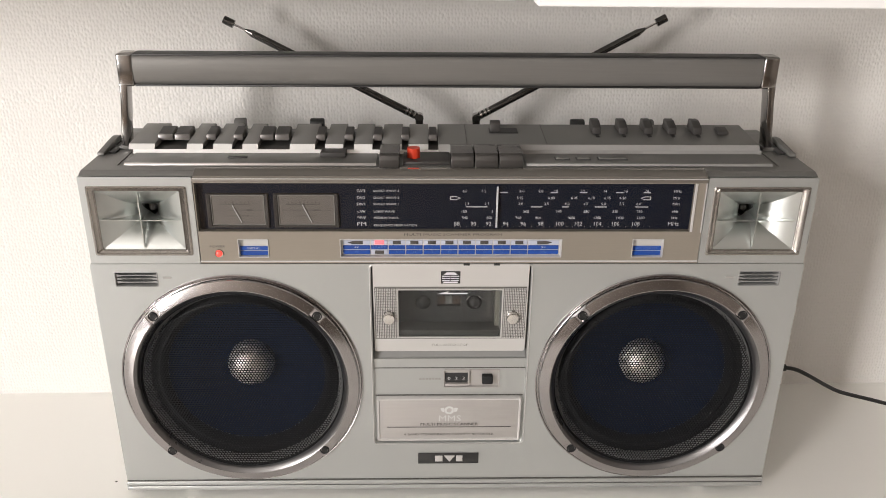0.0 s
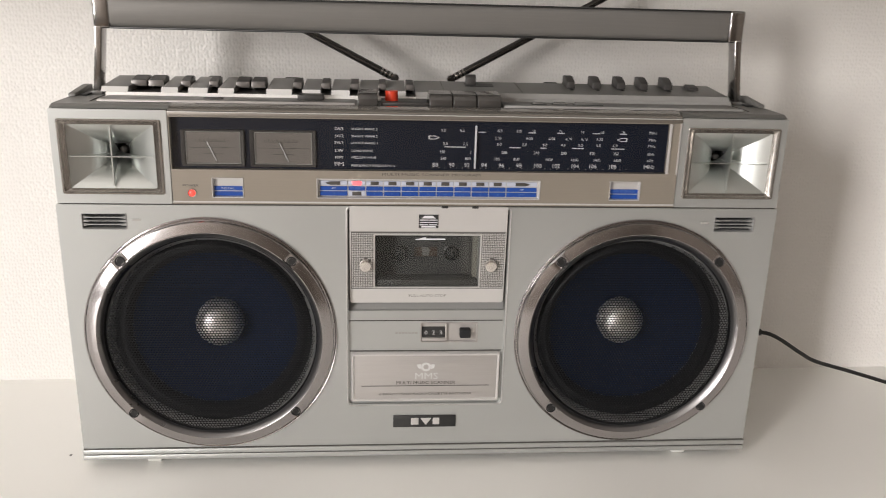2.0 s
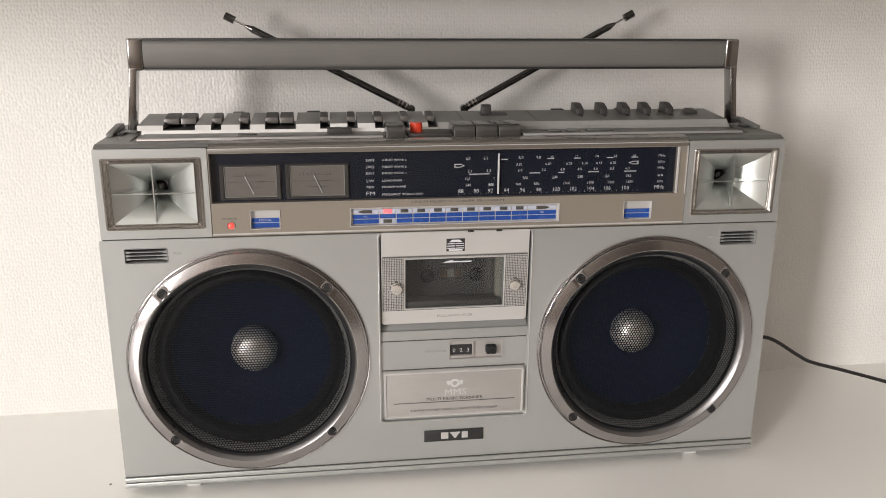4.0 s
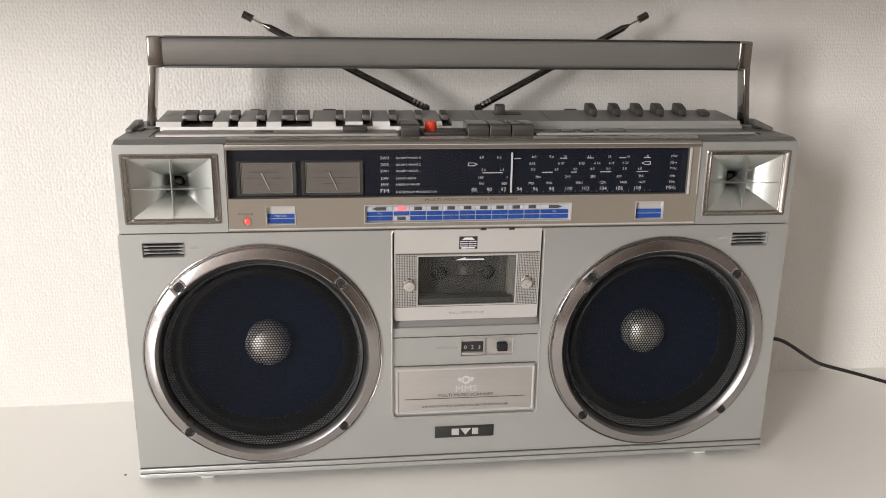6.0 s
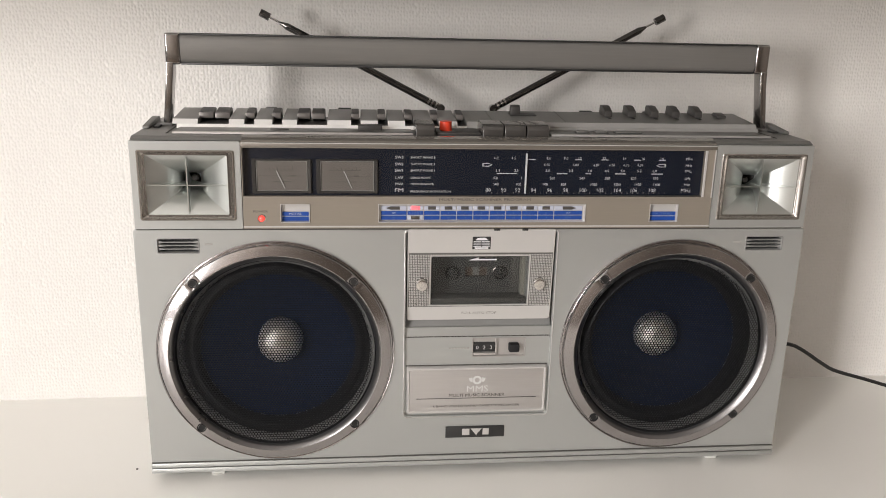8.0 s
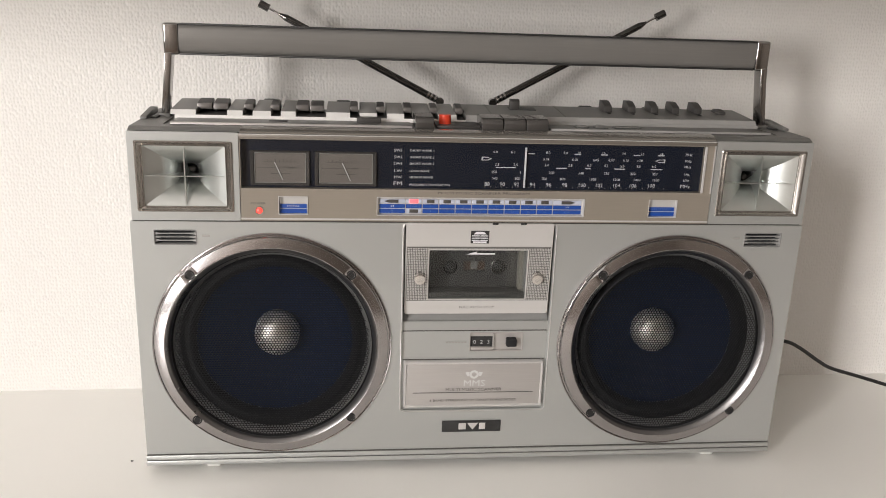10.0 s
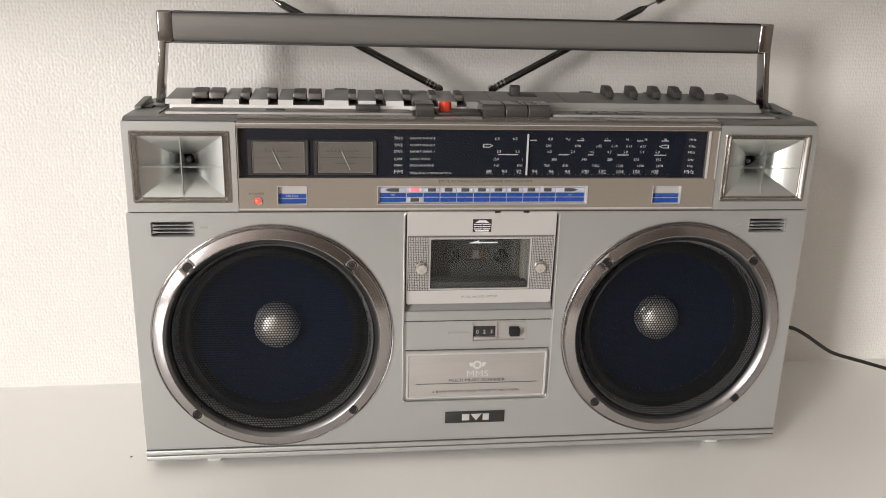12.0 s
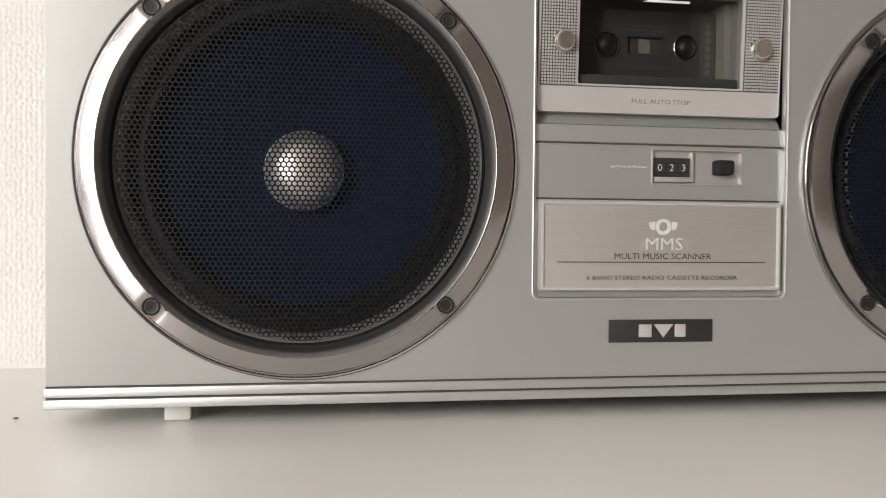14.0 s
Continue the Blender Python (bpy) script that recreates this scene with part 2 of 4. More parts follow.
def lathe(profile, cx, cz, seg=96, close=False):
    """Turn points (radius, y) about an axis along y through (cx, cz)."""
    bm = bmesh.new()
    rings = []
    for r, y in profile:
        rings.append([bm.verts.new((cx + r * math.cos(2 * math.pi * i / seg), y, cz + r * math.sin(2 * math.pi * i / seg))) for i in range(seg)] if r > 1e-6 else [bm.verts.new((cx, y, cz))])
    for a, b in zip(rings, rings[1:] + ([rings[0]] if close else [])):
        for i in range(seg):
            j = (i + 1) % seg
            q = [a[i % len(a)], a[j % len(a)], b[j % len(b)], b[i % len(b)]]
            q = [v for k, v in enumerate(q) if v not in q[:k]]
            if len(q) > 2:
                bm.faces.new(q)
    bmesh.ops.recalc_face_normals(bm, faces=list(bm.faces))
    return bm


def rod(a, b, r0, r1=None, seg=20):
    a, b = Vector(a), Vector(b)
    bm = bmesh.new()
    m = Matrix.Translation((a + b) / 2) @ (b - a).to_track_quat("Z", "Y").to_matrix().to_4x4()
    bmesh.ops.create_cone(bm, cap_ends=True, segments=seg, radius1=r0, radius2=r0 if r1 is None else r1, depth=(b - a).length, matrix=m)
    return bm


def rounded(x0, x1, z0, z1, r, n=5):
    out = []
    for cx, cz, a0 in ((x1 - r, z1 - r, 0), (x0 + r, z1 - r, 90), (x0 + r, z0 + r, 180), (x1 - r, z0 + r, 270)):
        out += [(cx + r * math.cos(radians(a0 + 90 * i / n)), cz + r * math.sin(radians(a0 + 90 * i / n))) for i in range(n + 1)]
    return out


def disc(cx, cz, r, n=96):
    return [(cx + r * math.cos(2 * math.pi * i / n), cz + r * math.sin(2 * math.pi * i / n)) for i in range(n)]


def pierced(outer, holes, y0, y1):
    """A plate facing the viewer with openings cut through it."""
    bm = bmesh.new()
    edges = []
    for loop in (outer, *holes):
        vs = [bm.verts.new((x, y0, z)) for x, z in loop]
        edges += [bm.edges.new((vs[i], vs[(i + 1) % len(vs)])) for i in range(len(vs))]
    bmesh.ops.triangle_fill(bm, use_beauty=True, use_dissolve=False, edges=edges)
    r = bmesh.ops.extrude_face_region(bm, geom=list(bm.faces))
    bmesh.ops.translate(bm, vec=(0, y1 - y0, 0), verts=[v for v in r["geom"] if isinstance(v, bmesh.types.BMVert)])
    bmesh.ops.recalc_face_normals(bm, faces=list(bm.faces))
    return bm


def bezel(outer, inner, profile_y):
    """A frame between two outlines of equal length; profile_y: (share from outer to inner, y) across it."""
    bm = bmesh.new()
    rows = []
    for s, y in profile_y:
        rows.append([bm.verts.new((a[0] + s * (b[0] - a[0]), y, a[1] + s * (b[1] - a[1]))) for a, b in zip(outer, inner)])
    n = len(outer)
    for a, b in zip(rows, rows[1:]):
        for i in range(n):
            bm.faces.new((a[i], a[(i + 1) % n], b[(i + 1) % n], b[i]))
    bmesh.ops.recalc_face_normals(bm, faces=list(bm.faces))
    return bm


def swept(points, radius, seg=10, rings=60):
    """A round cord along a smooth line through the points."""
    P = [Vector(p) for p in points]
    P = [2 * P[0] - P[1]] + P + [2 * P[-1] - P[-2]]
    line = []
    for k in range(rings + 1):
        u = k / rings * (len(P) - 3)
        i = min(int(u), len(P) - 4)
        t = u - i
        p0, p1, p2, p3 = P[i:i + 4]
        line.append(0.5 * (2 * p1 + (p2 - p0) * t + (2 * p0 - 5 * p1 + 4 * p2 - p3) * t * t + (3 * p1 - p0 - 3 * p2 + p3) * t ** 3))
    bm = bmesh.new()
    loops = []
    for k, p in enumerate(line):
        d = (line[min(k + 1, rings)] - line[max(k - 1, 0)]).normalized()
        side = d.cross(Vector((0, 0, 1))).normalized()
        up = side.cross(d)
        loops.append([bm.verts.new(p + radius * (math.cos(2 * math.pi * i / seg) * side + math.sin(2 * math.pi * i / seg) * up)) for i in range(seg)])
    for a, b in zip(loops, loops[1:]):
        for i in range(seg):
            bm.faces.new((a[i], a[(i + 1) % seg], b[(i + 1) % seg], b[i]))
    bm.faces.new(loops[0][::-1])
    bm.faces.new(loops[-1])
    return bm


def mesh_of(bm, mat, smooth=0.0, units=None):
    bm.transform(Matrix.Scale(S if units is None else units, 4))
    me = bpy.data.meshes.new("mesh")
    bm.to_mesh(me)
    bm.free()
    me.materials.append(mat)
    if smooth:
        me.polygons.foreach_set("use_smooth", [True] * len(me.polygons))
        me.set_sharp_from_angle(angle=radians(smooth))
    return me


def hung(ob, parent):
    if parent:
        ob.parent = parent
        if parent.type == "EMPTY":
            ob.matrix_parent_inverse = Matrix.Translation(-parent.location)
    return ob


def part(name, bm, mat, parent, label="", smooth=35.0):
    ob = hung(new(name, mesh_of(bm, mat, smooth)), parent)
    return tagged(ob, label) if label else ob


def thing(name, x, y, z, label, category, group=""):
    ob = new(name)
    ob.empty_display_size = 0.05
    ob.location = Vector((x, y, z)) * S
    return tagged(ob, label, category, group)


def structure(name, bm, mat, label="", units=1.0):
    return tagged(new(name, mesh_of(bm, mat, 35.0, units)), label, kind="structure")


def lettering(name, words, x, z, y, size, mat, parent, width=None, align="CENTER", flat=None):
    """Raised print that faces the viewer; width sets its true length. flat: lies on a top surface instead."""
    cu = bpy.data.curves.new("print", "FONT")
    cu.body, cu.size, cu.align_x, cu.align_y, cu.extrude, cu.resolution_u = words, 1.0, align, "CENTER", 0.0, 2
    ob = bpy.data.objects.new("print", cu)
    me = bpy.data.meshes.new_from_object(ob)
    bpy.data.objects.remove(ob)
    bpy.data.curves.remove(cu)
    xs = [v.co.x for v in me.vertices]
    wide = max(xs) - min(xs)
    k = size / 0.7
    kx = k if width is None else width / wide
    turn = Matrix.Rotation(math.pi / 2, 4, "X") if flat is None else Matrix.Identity(4)
    me.transform(Matrix.Scale(S, 4) @ Matrix.Translation((x, y, z)) @ turn @ Matrix.Diagonal((kx, k, 1, 1)))
    me.materials.clear()
    me.materials.append(mat)
    return hung(new(name, me), parent)


def strip(name, x0, x1, z0, z1, y, mat, parent, label="", thick=0.0004):
    return part(name, box(x0, x1, y - thick, y, z0, z1), mat, parent, label)


# ---- the room ----
WALL_Y = 0.206 * S
north = structure("wall_north", box(-2.75, 2.05, 0.0, 0.12, -0.75, 2.15), M_WALLPAPER, "white painted wallpaper with a fleck relief")
north.location.y, north.rotation_euler.z = WALL_Y, radians(0.85)
# the sides below are unseen, added to shape bounce light and reflections
FAR = -4.1
west = pierced([(FAR, -0.75), (WALL_Y + 0.12, -0.75), (WALL_Y + 0.12, 2.15), (FAR, 2.15)], [[(WIN[0], WIN[2]), (WIN[1], WIN[2]), (WIN[1], WIN[3]), (WIN[0], WIN[3])]], 2.6, 2.72)
west.transform(Matrix.Rotation(math.pi / 2, 4, "Z"))
structure("wall_west", west, M_PLASTER, "unseen brown plastered wall with a window opening, added to close the room")
structure("wall_east", box(1.9, 2.02, FAR, WALL_Y + 0.12, -0.75, 2.15), M_PLASTER, "unseen brown plastered wall, added to keep bounce light low")
structure("wall_south", box(-2.72, 2.02, FAR - 0.12, FAR, -0.75, 2.15), M_PLASTER, "unseen brown plastered wall, added to keep bounce light low")
structure("floor", box(-2.72, 2.02, FAR - 0.12, WALL_Y + 0.16, -0.80, -0.75), M_FLOOR, "unseen brown wooden floor, added to close the room")
structure("ceiling", box(-2.72, 2.02, FAR - 0.12, WALL_Y + 0.16, 2.15, 2.20), M_CEILING, "unseen light ceiling, added to bounce fill light down")

worktop = tagged(new("kitchen_counter"), "deep white lacquered counter with a smooth top against the wall", "counter")
worktop.location = (0, -0.05, -0.75)
U = 1 / S
# unseen front part adds depth, so the baffle reflects white and looks brighter
part("top", box(-1.2 * U, 1.2 * U, -0.57 * U, 0.230, -0.03 * U, 0.0, 0.002, 3), M_TABLE, worktop)
part("body", box(-1.17 * U, 1.17 * U, -0.53 * U, 0.228, -0.75 * U, -0.0305 * U, 0.002), M_CABINET, worktop)


def wall_cabinet(x0, x1, z0, face):
    c = thing("wall_cabinet", (x0 + x1) / 2, 0.205, z0, "white wall cabinet hanging above the stereo", "cabinet", "wall cabinets")
    part("carcass", box(x0 + 0.001, x1 - 0.001, face + 0.022, 0.2200, z0 + 0.006, 1.15, 0.001), M_CABINET, c)
    part("door", box(x0 + 0.0015, x1 - 0.0015, face, face + 0.0215, z0, 1.15, 0.0015, 3), M_CABINET, c)
    return c


wall_cabinet(-0.72, 0.047, 0.5160, -0.05)
wall_cabinet(0.047, 0.80, 0.5248, -0.152)

# ---- the stereo ----
stereo = thing("radio_cassette_player", 0, 0.08, 0, "large silver portable stereo with raised handle on the white counter", "boombox")

# cabinet shell, open to the front behind the baffle
W, W2, BACK = 0.3365, 0.3335, 0.150
shell = joined(
    box(-W, -W + 0.006, 0.0042, BACK, 0.0095, 0.272, 0.0015), box(W - 0.006, W, 0.0042, BACK, 0.0095, 0.272, 0.0015),
    box(-W2, -W2 + 0.006, 0.0042, BACK, 0.2722, 0.3575), box(W2 - 0.006, W2, 0.0042, BACK, 0.2722, 0.3575),
    box(-W + 0.006, W - 0.006, 0.0042, BACK, 0.0096, 0.016), box(-W + 0.006, W - 0.006, BACK - 0.006, BACK, 0.0162, 0.3575))
part("shell", shell, M_SILVER, stereo)

CX, CZ = 0.205, 0.1415
BAY = rounded(-0.0755, 0.0765, 0.067, 0.2698, 0.004)
VENT = (0.2752, 0.3155, 0.2475, 0.2628)
baffle = pierced(rounded(-W, W, 0.0095, 0.2708, 0.0012, 3),
                 [disc(-CX, CZ, 0.1162), disc(CX, CZ, 0.1162), BAY, rounded(-VENT[1], -VENT[0], VENT[2], VENT[3], 0.0015), rounded(VENT[0], VENT[1], VENT[2], VENT[3], 0.0015)], 0.0, 0.004)
front = part("front_baffle", baffle, M_SILVER, stereo, "", 20)
# ribs and grooves of the bottom edge
for z0, z1 in ((0.0098, 0.0148), (0.0160, 0.0208)):
    part("bottom_rib", box(-W - 0.0004, W + 0.0004, -0.0020, -0.0002, z0, z1, 0.0004), M_SILVER, front)
for z in (0.0154, 0.0213):
    strip("groove", -W, W, z - 0.0005, z + 0.0005, -0.0002, M_INK, front)
for x in (-0.272, 0.272):
    for y in (0.010, 0.125):
        part("foot", box(x - 0.007, x + 0.007, y, y + 0.012, 0.0002, 0.0094, 0.001), M_FOOT, stereo, "pale plastic foot")
for x in (0.0148, 0.0434):
    part("hinge_tab", box(x - 0.0030, x + 0.0030, -0.0014, -0.0002, 0.2696, 0.2716, 0.0004), M_BLACK, front)
for s in (-1, 1):
    x0, x1 = sorted((s * VENT[0], s * VENT[1]))
    grid = part("microphone_grille", box(x0 + 0.0002, x1 - 0.0002, 0.006, 0.009, VENT[2], VENT[3]), M_RUBBER, front)
    part("rim", bezel(rounded(x0, x1, VENT[2], VENT[3], 0.0015), rounded(x0 + 0.0012, x1 - 0.0012, VENT[2] + 0.0010, VENT[3] - 0.0010, 0.0010), [(0, 0.004), (0, -0.0004), (0.6, -0.0006), (1, 0.0004), (1, 0.006)]), M_BASKET, grid, "grey rim")
    for k in range(3):
        z = (VENT[2] + VENT[3]) / 2 + (k - 1) * 0.0034
        a, b = x0 + 0.0012, x1 - 0.0012
        vane = [(a, z - 0.0013), (a + 0.0060, z - 0.0004), (b - 0.0060, z - 0.0004), (b, z - 0.0013), (b, z + 0.0013), (b - 0.0060, z + 0.0004), (a + 0.0060, z + 0.0004), (a, z + 0.0013)]
        part("slat", extruded(vane, "y", 0.0010, 0.0050), M_BASKET, grid)
    strip("small_print", s * 0.2665 - 0.0038, s * 0.2665 + 0.0038, 0.2558, 0.2578, -0.0001, M_GREYINK, front)


# ---- loudspeakers ----
def grille_mesh(radius):
    """Punched steel sheet: staggered round holes, dished at the rim."""
    px, hole, n = 0.0029, 0.00115, 12
    pz = px * 0.866
    verts, faces = [], []

    def depth(x, z):
        t = max(0.0, (math.hypot(x, z) - 0.0935) / (radius - 0.0935))
        return -0.0088 + 0.0058 * t ** 2.2

    corner = px / math.sqrt(3)
    outer = [(corner * (1 if k % 2 else 0.866) * math.cos(math.pi * k / 6), corner * (1 if k % 2 else 0.866) * math.sin(math.pi * k / 6)) for k in range(n)]
    inner = [(hole * math.cos(math.pi * k / 6), hole * math.sin(math.pi * k / 6)) for k in range(n)]
    rows = int(radius / pz) + 1
    for j in range(-rows, rows + 1):
        for i in range(-int(radius / px) - 1, int(radius / px) + 2):
            cx, cz = (i + 0.5 * (j % 2)) * px, j * pz
            if math.hypot(cx, cz) > radius - 0.0008:
                continue
            b = len(verts)
            verts += [(cx + u, depth(cx + u, cz + v), cz + v) for u, v in outer]
            verts += [(cx + u, depth(cx + u, cz + v), cz + v) for u, v in inner]
            verts += [(cx + u, depth(cx + u, cz + v) + 0.0007, cz + v) for u, v in inner]
            for k in range(n):
                m = (k + 1) % n
                faces.append((b + k, b + m, b + n + m, b + n + k))
                faces.append((b + n + k, b + n + m, b + 2 * n + m, b + 2 * n + k))
    me = bpy.data.meshes.new("grille")
    me.from_pydata([(x * S, y * S, z * S) for x, y, z in verts], [], faces)
    me.materials.append(M_GRILLE)
    return me


GRILLE = grille_mesh(0.0968)


def trim_ring(cx):
    """Stepped ring with a flat land at each of its four screws."""
    profile = [(0.1156, -0.0006), (0.1154, -0.0044), (0.1146, -0.0056), (0.1062, -0.0086), (0.1056, -0.0087), (0.1052, -0.0086)]
    seg = 360
    bm = lathe(profile, cx, CZ, seg)
    for v in bm.verts:
        a = math.degrees(math.atan2(v.co.z - CZ, v.co.x - cx)) % 90 - 45
        r = math.hypot(v.co.z - CZ, v.co.x - cx)
        if abs(a) < 3.3 and 0.1053 < r < 0.1150:
            v.co.y = -0.0068
    return bm


def woofer(cx):
    w = part("woofer", lathe([(0.1158, 0.0040), (0.1158, 0.020), (0.0940, 0.020), (0.0937, 0.0106), (0.0895, 0.0125), (0.0850, 0.0105), (0.0815, 0.0128), (0.0800, 0.0165), (0.0788, 0.0182)], cx, CZ, 96), M_RUBBER, stereo, "round woofer behind a black punched grille in a bright ring")
    part("basket", lathe([(0.0986, 0.0000), (0.0980, 0.0012), (0.0958, 0.0040), (0.0938, 0.0095)], cx, CZ, 96), M_BASKET, w, "grey metal basket rim")
    part("cone", lathe([(0.0788, 0.0184), (0.070, 0.0245), (0.055, 0.0340), (0.038, 0.0425), (0.022, 0.0475)], cx, CZ, 72), M_CONE, w, "navy blue paper cone")
    part("dust_cap", lathe([(0.0236, 0.0480), (0.0234, 0.0372), (0.0230, 0.0358), (0.0224, 0.0354), (0.0216, 0.0335), (0.0179, 0.0285), (0.0126, 0.0250), (0.0063, 0.0232), (0.0, 0.0227)], cx, CZ - 0.0024, 48), M_DUST, w, "silver domed dust cap")
    ring = part("ring", trim_ring(cx), M_RING, w, "bright metal trim ring", 28)
    part("inner_bevel", lathe([(0.1053, -0.0085), (0.1049, -0.0083), (0.1002, -0.0036), (0.0997, -0.0026)], cx, CZ, 128), M_LIPRING, w, "dark bevelled inner edge")
    part("outer_lip", lathe([(0.1186, 0.0003), (0.1186, -0.0012), (0.1181, -0.0017), (0.1173, -0.0014), (0.1168, -0.0003), (0.1157, -0.0004)], cx, CZ, 128), M_RING, w, "thin bright metal lip")
    part("gasket", lathe([(0.0999, -0.0030), (0.0992, -0.0022), (0.0988, -0.0010), (0.0986, 0.0110)], cx, CZ, 96), M_RUBBER, w)
    g = hung(new("grille", GRILLE), w)
    g.location = (cx * S, 0, CZ * S)
    tagged(g, "black punched steel grille")
    for k in range(4):
        a = radians(45 + 90 * k)
        turn = Matrix.Translation((cx, 0, CZ)) @ Matrix.Rotation(-a, 4, "Y") @ Matrix.Translation((0.1098, 0, 0))
        cup = lathe([(0.0048, -0.0060), (0.0047, -0.0074), (0.0043, -0.0078), (0.0038, -0.0077), (0.0034, -0.0060)], 0, 0, 24)
        cup.transform(turn)
        part("collar", cup, M_RUBBER, ring)
        head = joined(lathe([(0.0034, -0.0064), (0.0032, -0.0072), (0.0028, -0.0071), (0.0012, -0.0071), (0, -0.0071)], 0, 0, 24), box(-0.0019, 0.0019, -0.0074, -0.0070, -0.0004, 0.0004), box(-0.0004, 0.0004, -0.0074, -0.0070, -0.0019, 0.0019))
        head.transform(turn)
        part("screw", head, M_SCREW, ring, "dark screw")
    return w


woofer(-CX)
woofer(CX)

# ---- upper front: horns, dial, indicator strip ----
HX, HZ, HW, HH = 0.2830, 0.3150, 0.0378, 0.0287


def horn(cx):
    x0, x1 = sorted((math.copysign(0.2328, cx), math.copysign(W2, cx)))
    fr = rounded(cx - 0.0446, cx + 0.0446, HZ - 0.0338, HZ + 0.0338, 0.002)
    panel = part("horn_panel", pierced(rounded(x0, x1, 0.2728, 0.3572, 0.0008, 3), [fr], -0.0030, 0.0200), M_SILVER, stereo, "", 20)
    inner = rounded(cx - HW, cx + HW, HZ - HH, HZ + HH, 0.0015)
    part("horn_frame", bezel(fr, inner, [(0, 0.003), (0, -0.0036), (0.12, -0.0044), (0.30, -0.0044), (0.42, -0.0028), (0.85, -0.0012), (0.93, -0.0026), (1.0, -0.0022), (1.0, 0.0005)]), M_FRAME, panel, "bright stepped frame")
    bm = bmesh.new()
    rows = []
    for k in range(17):
        t = k / 16
        u = (1 - t) ** 2.3
        hw, hh = 0.0078 + (HW - 0.0078) * u, 0.0070 + (HH - 0.0070) * u
        rows.append([bm.verts.new((cx + a * hw, -0.0005 + 0.031 * t, HZ + b * hh)) for a, b in ((-1, -1), (1, -1), (1, 1), (-1, 1))])
    for a, b in zip(rows, rows[1:]):
        for c in range(4):
            bm.faces.new((a[c], b[c], b[(c + 1) % 4], a[(c + 1) % 4]))
    part("horn", bm, M_HORN, panel, "flared silver tweeter horn", 12)
    part("throat", lathe([(0.0120, 0.0303), (0.0072, 0.0303), (0.0066, 0.050), (0, 0.050)], cx, HZ, 32), M_BLACK, panel)
    part("plug", lathe([(0.0050, 0.050), (0.0048, 0.0372), (0.0038, 0.0344), (0.0022, 0.0330), (0, 0.0325)], cx, HZ, 24), M_PIANO, panel, "small dark domed plug")
    # two crossed blades that follow the flare down to the throat
    def blade(half):
        rim = half - 0.0022
        back = [(k * rim / 8, 0.0010 + 0.0240 * (1 - k / 8) ** 2.2) for k in range(8, -1, -1)]
        return [(-rim, -0.0016), (rim, -0.0016)] + back + [(-x, y) for x, y in back[-2::-1]]

    part("vane", extruded([(cx + u, v) for u, v in blade(HW)], "z", HZ - 0.0004, HZ + 0.0004), M_HORN, panel)
    part("vane", extruded([(v, HZ + u) for u, v in blade(HH)], "x", cx - 0.0005, cx + 0.0005), M_HORN, panel)


horn(-HX)
horn(HX)

D0, D1, DZ0, DZ1 = -0.2314, 0.2222, 0.3046, 0.3514
IND = [(-0.1970, -0.1690), (-0.1032, 0.1032), (0.1690, 0.1985)]
panel = part("dial_panel", pierced([(-0.2324, 0.2728), (0.2324, 0.2728), (0.2324, 0.3522), (-0.2324, 0.3522)],
             [[(D0, DZ0), (D1, DZ0), (D1, DZ1), (D0, DZ1)]] + [[(a, 0.2788), (b, 0.2788), (b, 0.2972), (a, 0.2972)] for a, b in IND], -0.0022, 0.0100), M_CHAMPAGNE, stereo, "champagne brushed metal panel", 20)
part("dial_top_strip", box(-0.2324, 0.2324, -0.0040, 0.0100, 0.3523, 0.3568, 0.0008), M_STRIP, stereo)
part("dial_backing", box(D0 - 0.001, D1 + 0.001, 0.0045, 0.0095, DZ0 - 0.001, DZ1 + 0.0008), M_DIAL, panel, "blue-black dial plate")
part("dial_glass", box(D0, D1, -0.0020, -0.0012, DZ0, DZ1), M_GLASS, panel, "clear acrylic dial window").visible_shadow = False
# pale opaque strips imitate the highlights along the clear cover's top and right edges
part("cover_edge", box(-0.2310, 0.2318, -0.0048, -0.0041, 0.3559, 0.3567), M_SILVER_LIGHT, panel, "pale strip painted as light on the edge of the clear cover")
part("cover_edge", box(0.2310, 0.2319, -0.0036, -0.0023, 0.3040, 0.3522), M_SILVER_LIGHT, panel)
for x in (D1,):
    part("dial_edge", box(x - 0.0012, x + 0.0012, -0.0034, -0.0021, DZ0, DZ1, 0.0003), M_SILVER_LIGHT, panel)
part("seam", box(-0.2324, 0.2324, -0.0026, -0.0021, 0.2740, 0.2755), M_SILVER_LIGHT, panel)
part("seam_gap", box(-W2, W2, 0.0012, 0.0040, 0.2709, 0.2727), M_INK, stereo)

# tuning scale
Y = 0.0043
KX = lambda px: 0.0051 + (px - 809) * 0.0005275
for words, x, z, size, width in (("SW3", -0.0828, 0.3418, 0.0027, 0.0078), ("SW2", -0.0828, 0.3352, 0.0027, 0.0078), ("SW1", -0.0828, 0.3290, 0.0027, 0.0078), ("LW", -0.0828, 0.3218, 0.0026, 0.0074), ("MW", -0.0828, 0.3156, 0.0026, 0.0074), ("FM", -0.0828, 0.3094, 0.0036, 0.0082)):
    lettering("scale_print", words, x, z, Y, size, M_WHITE, panel, width)
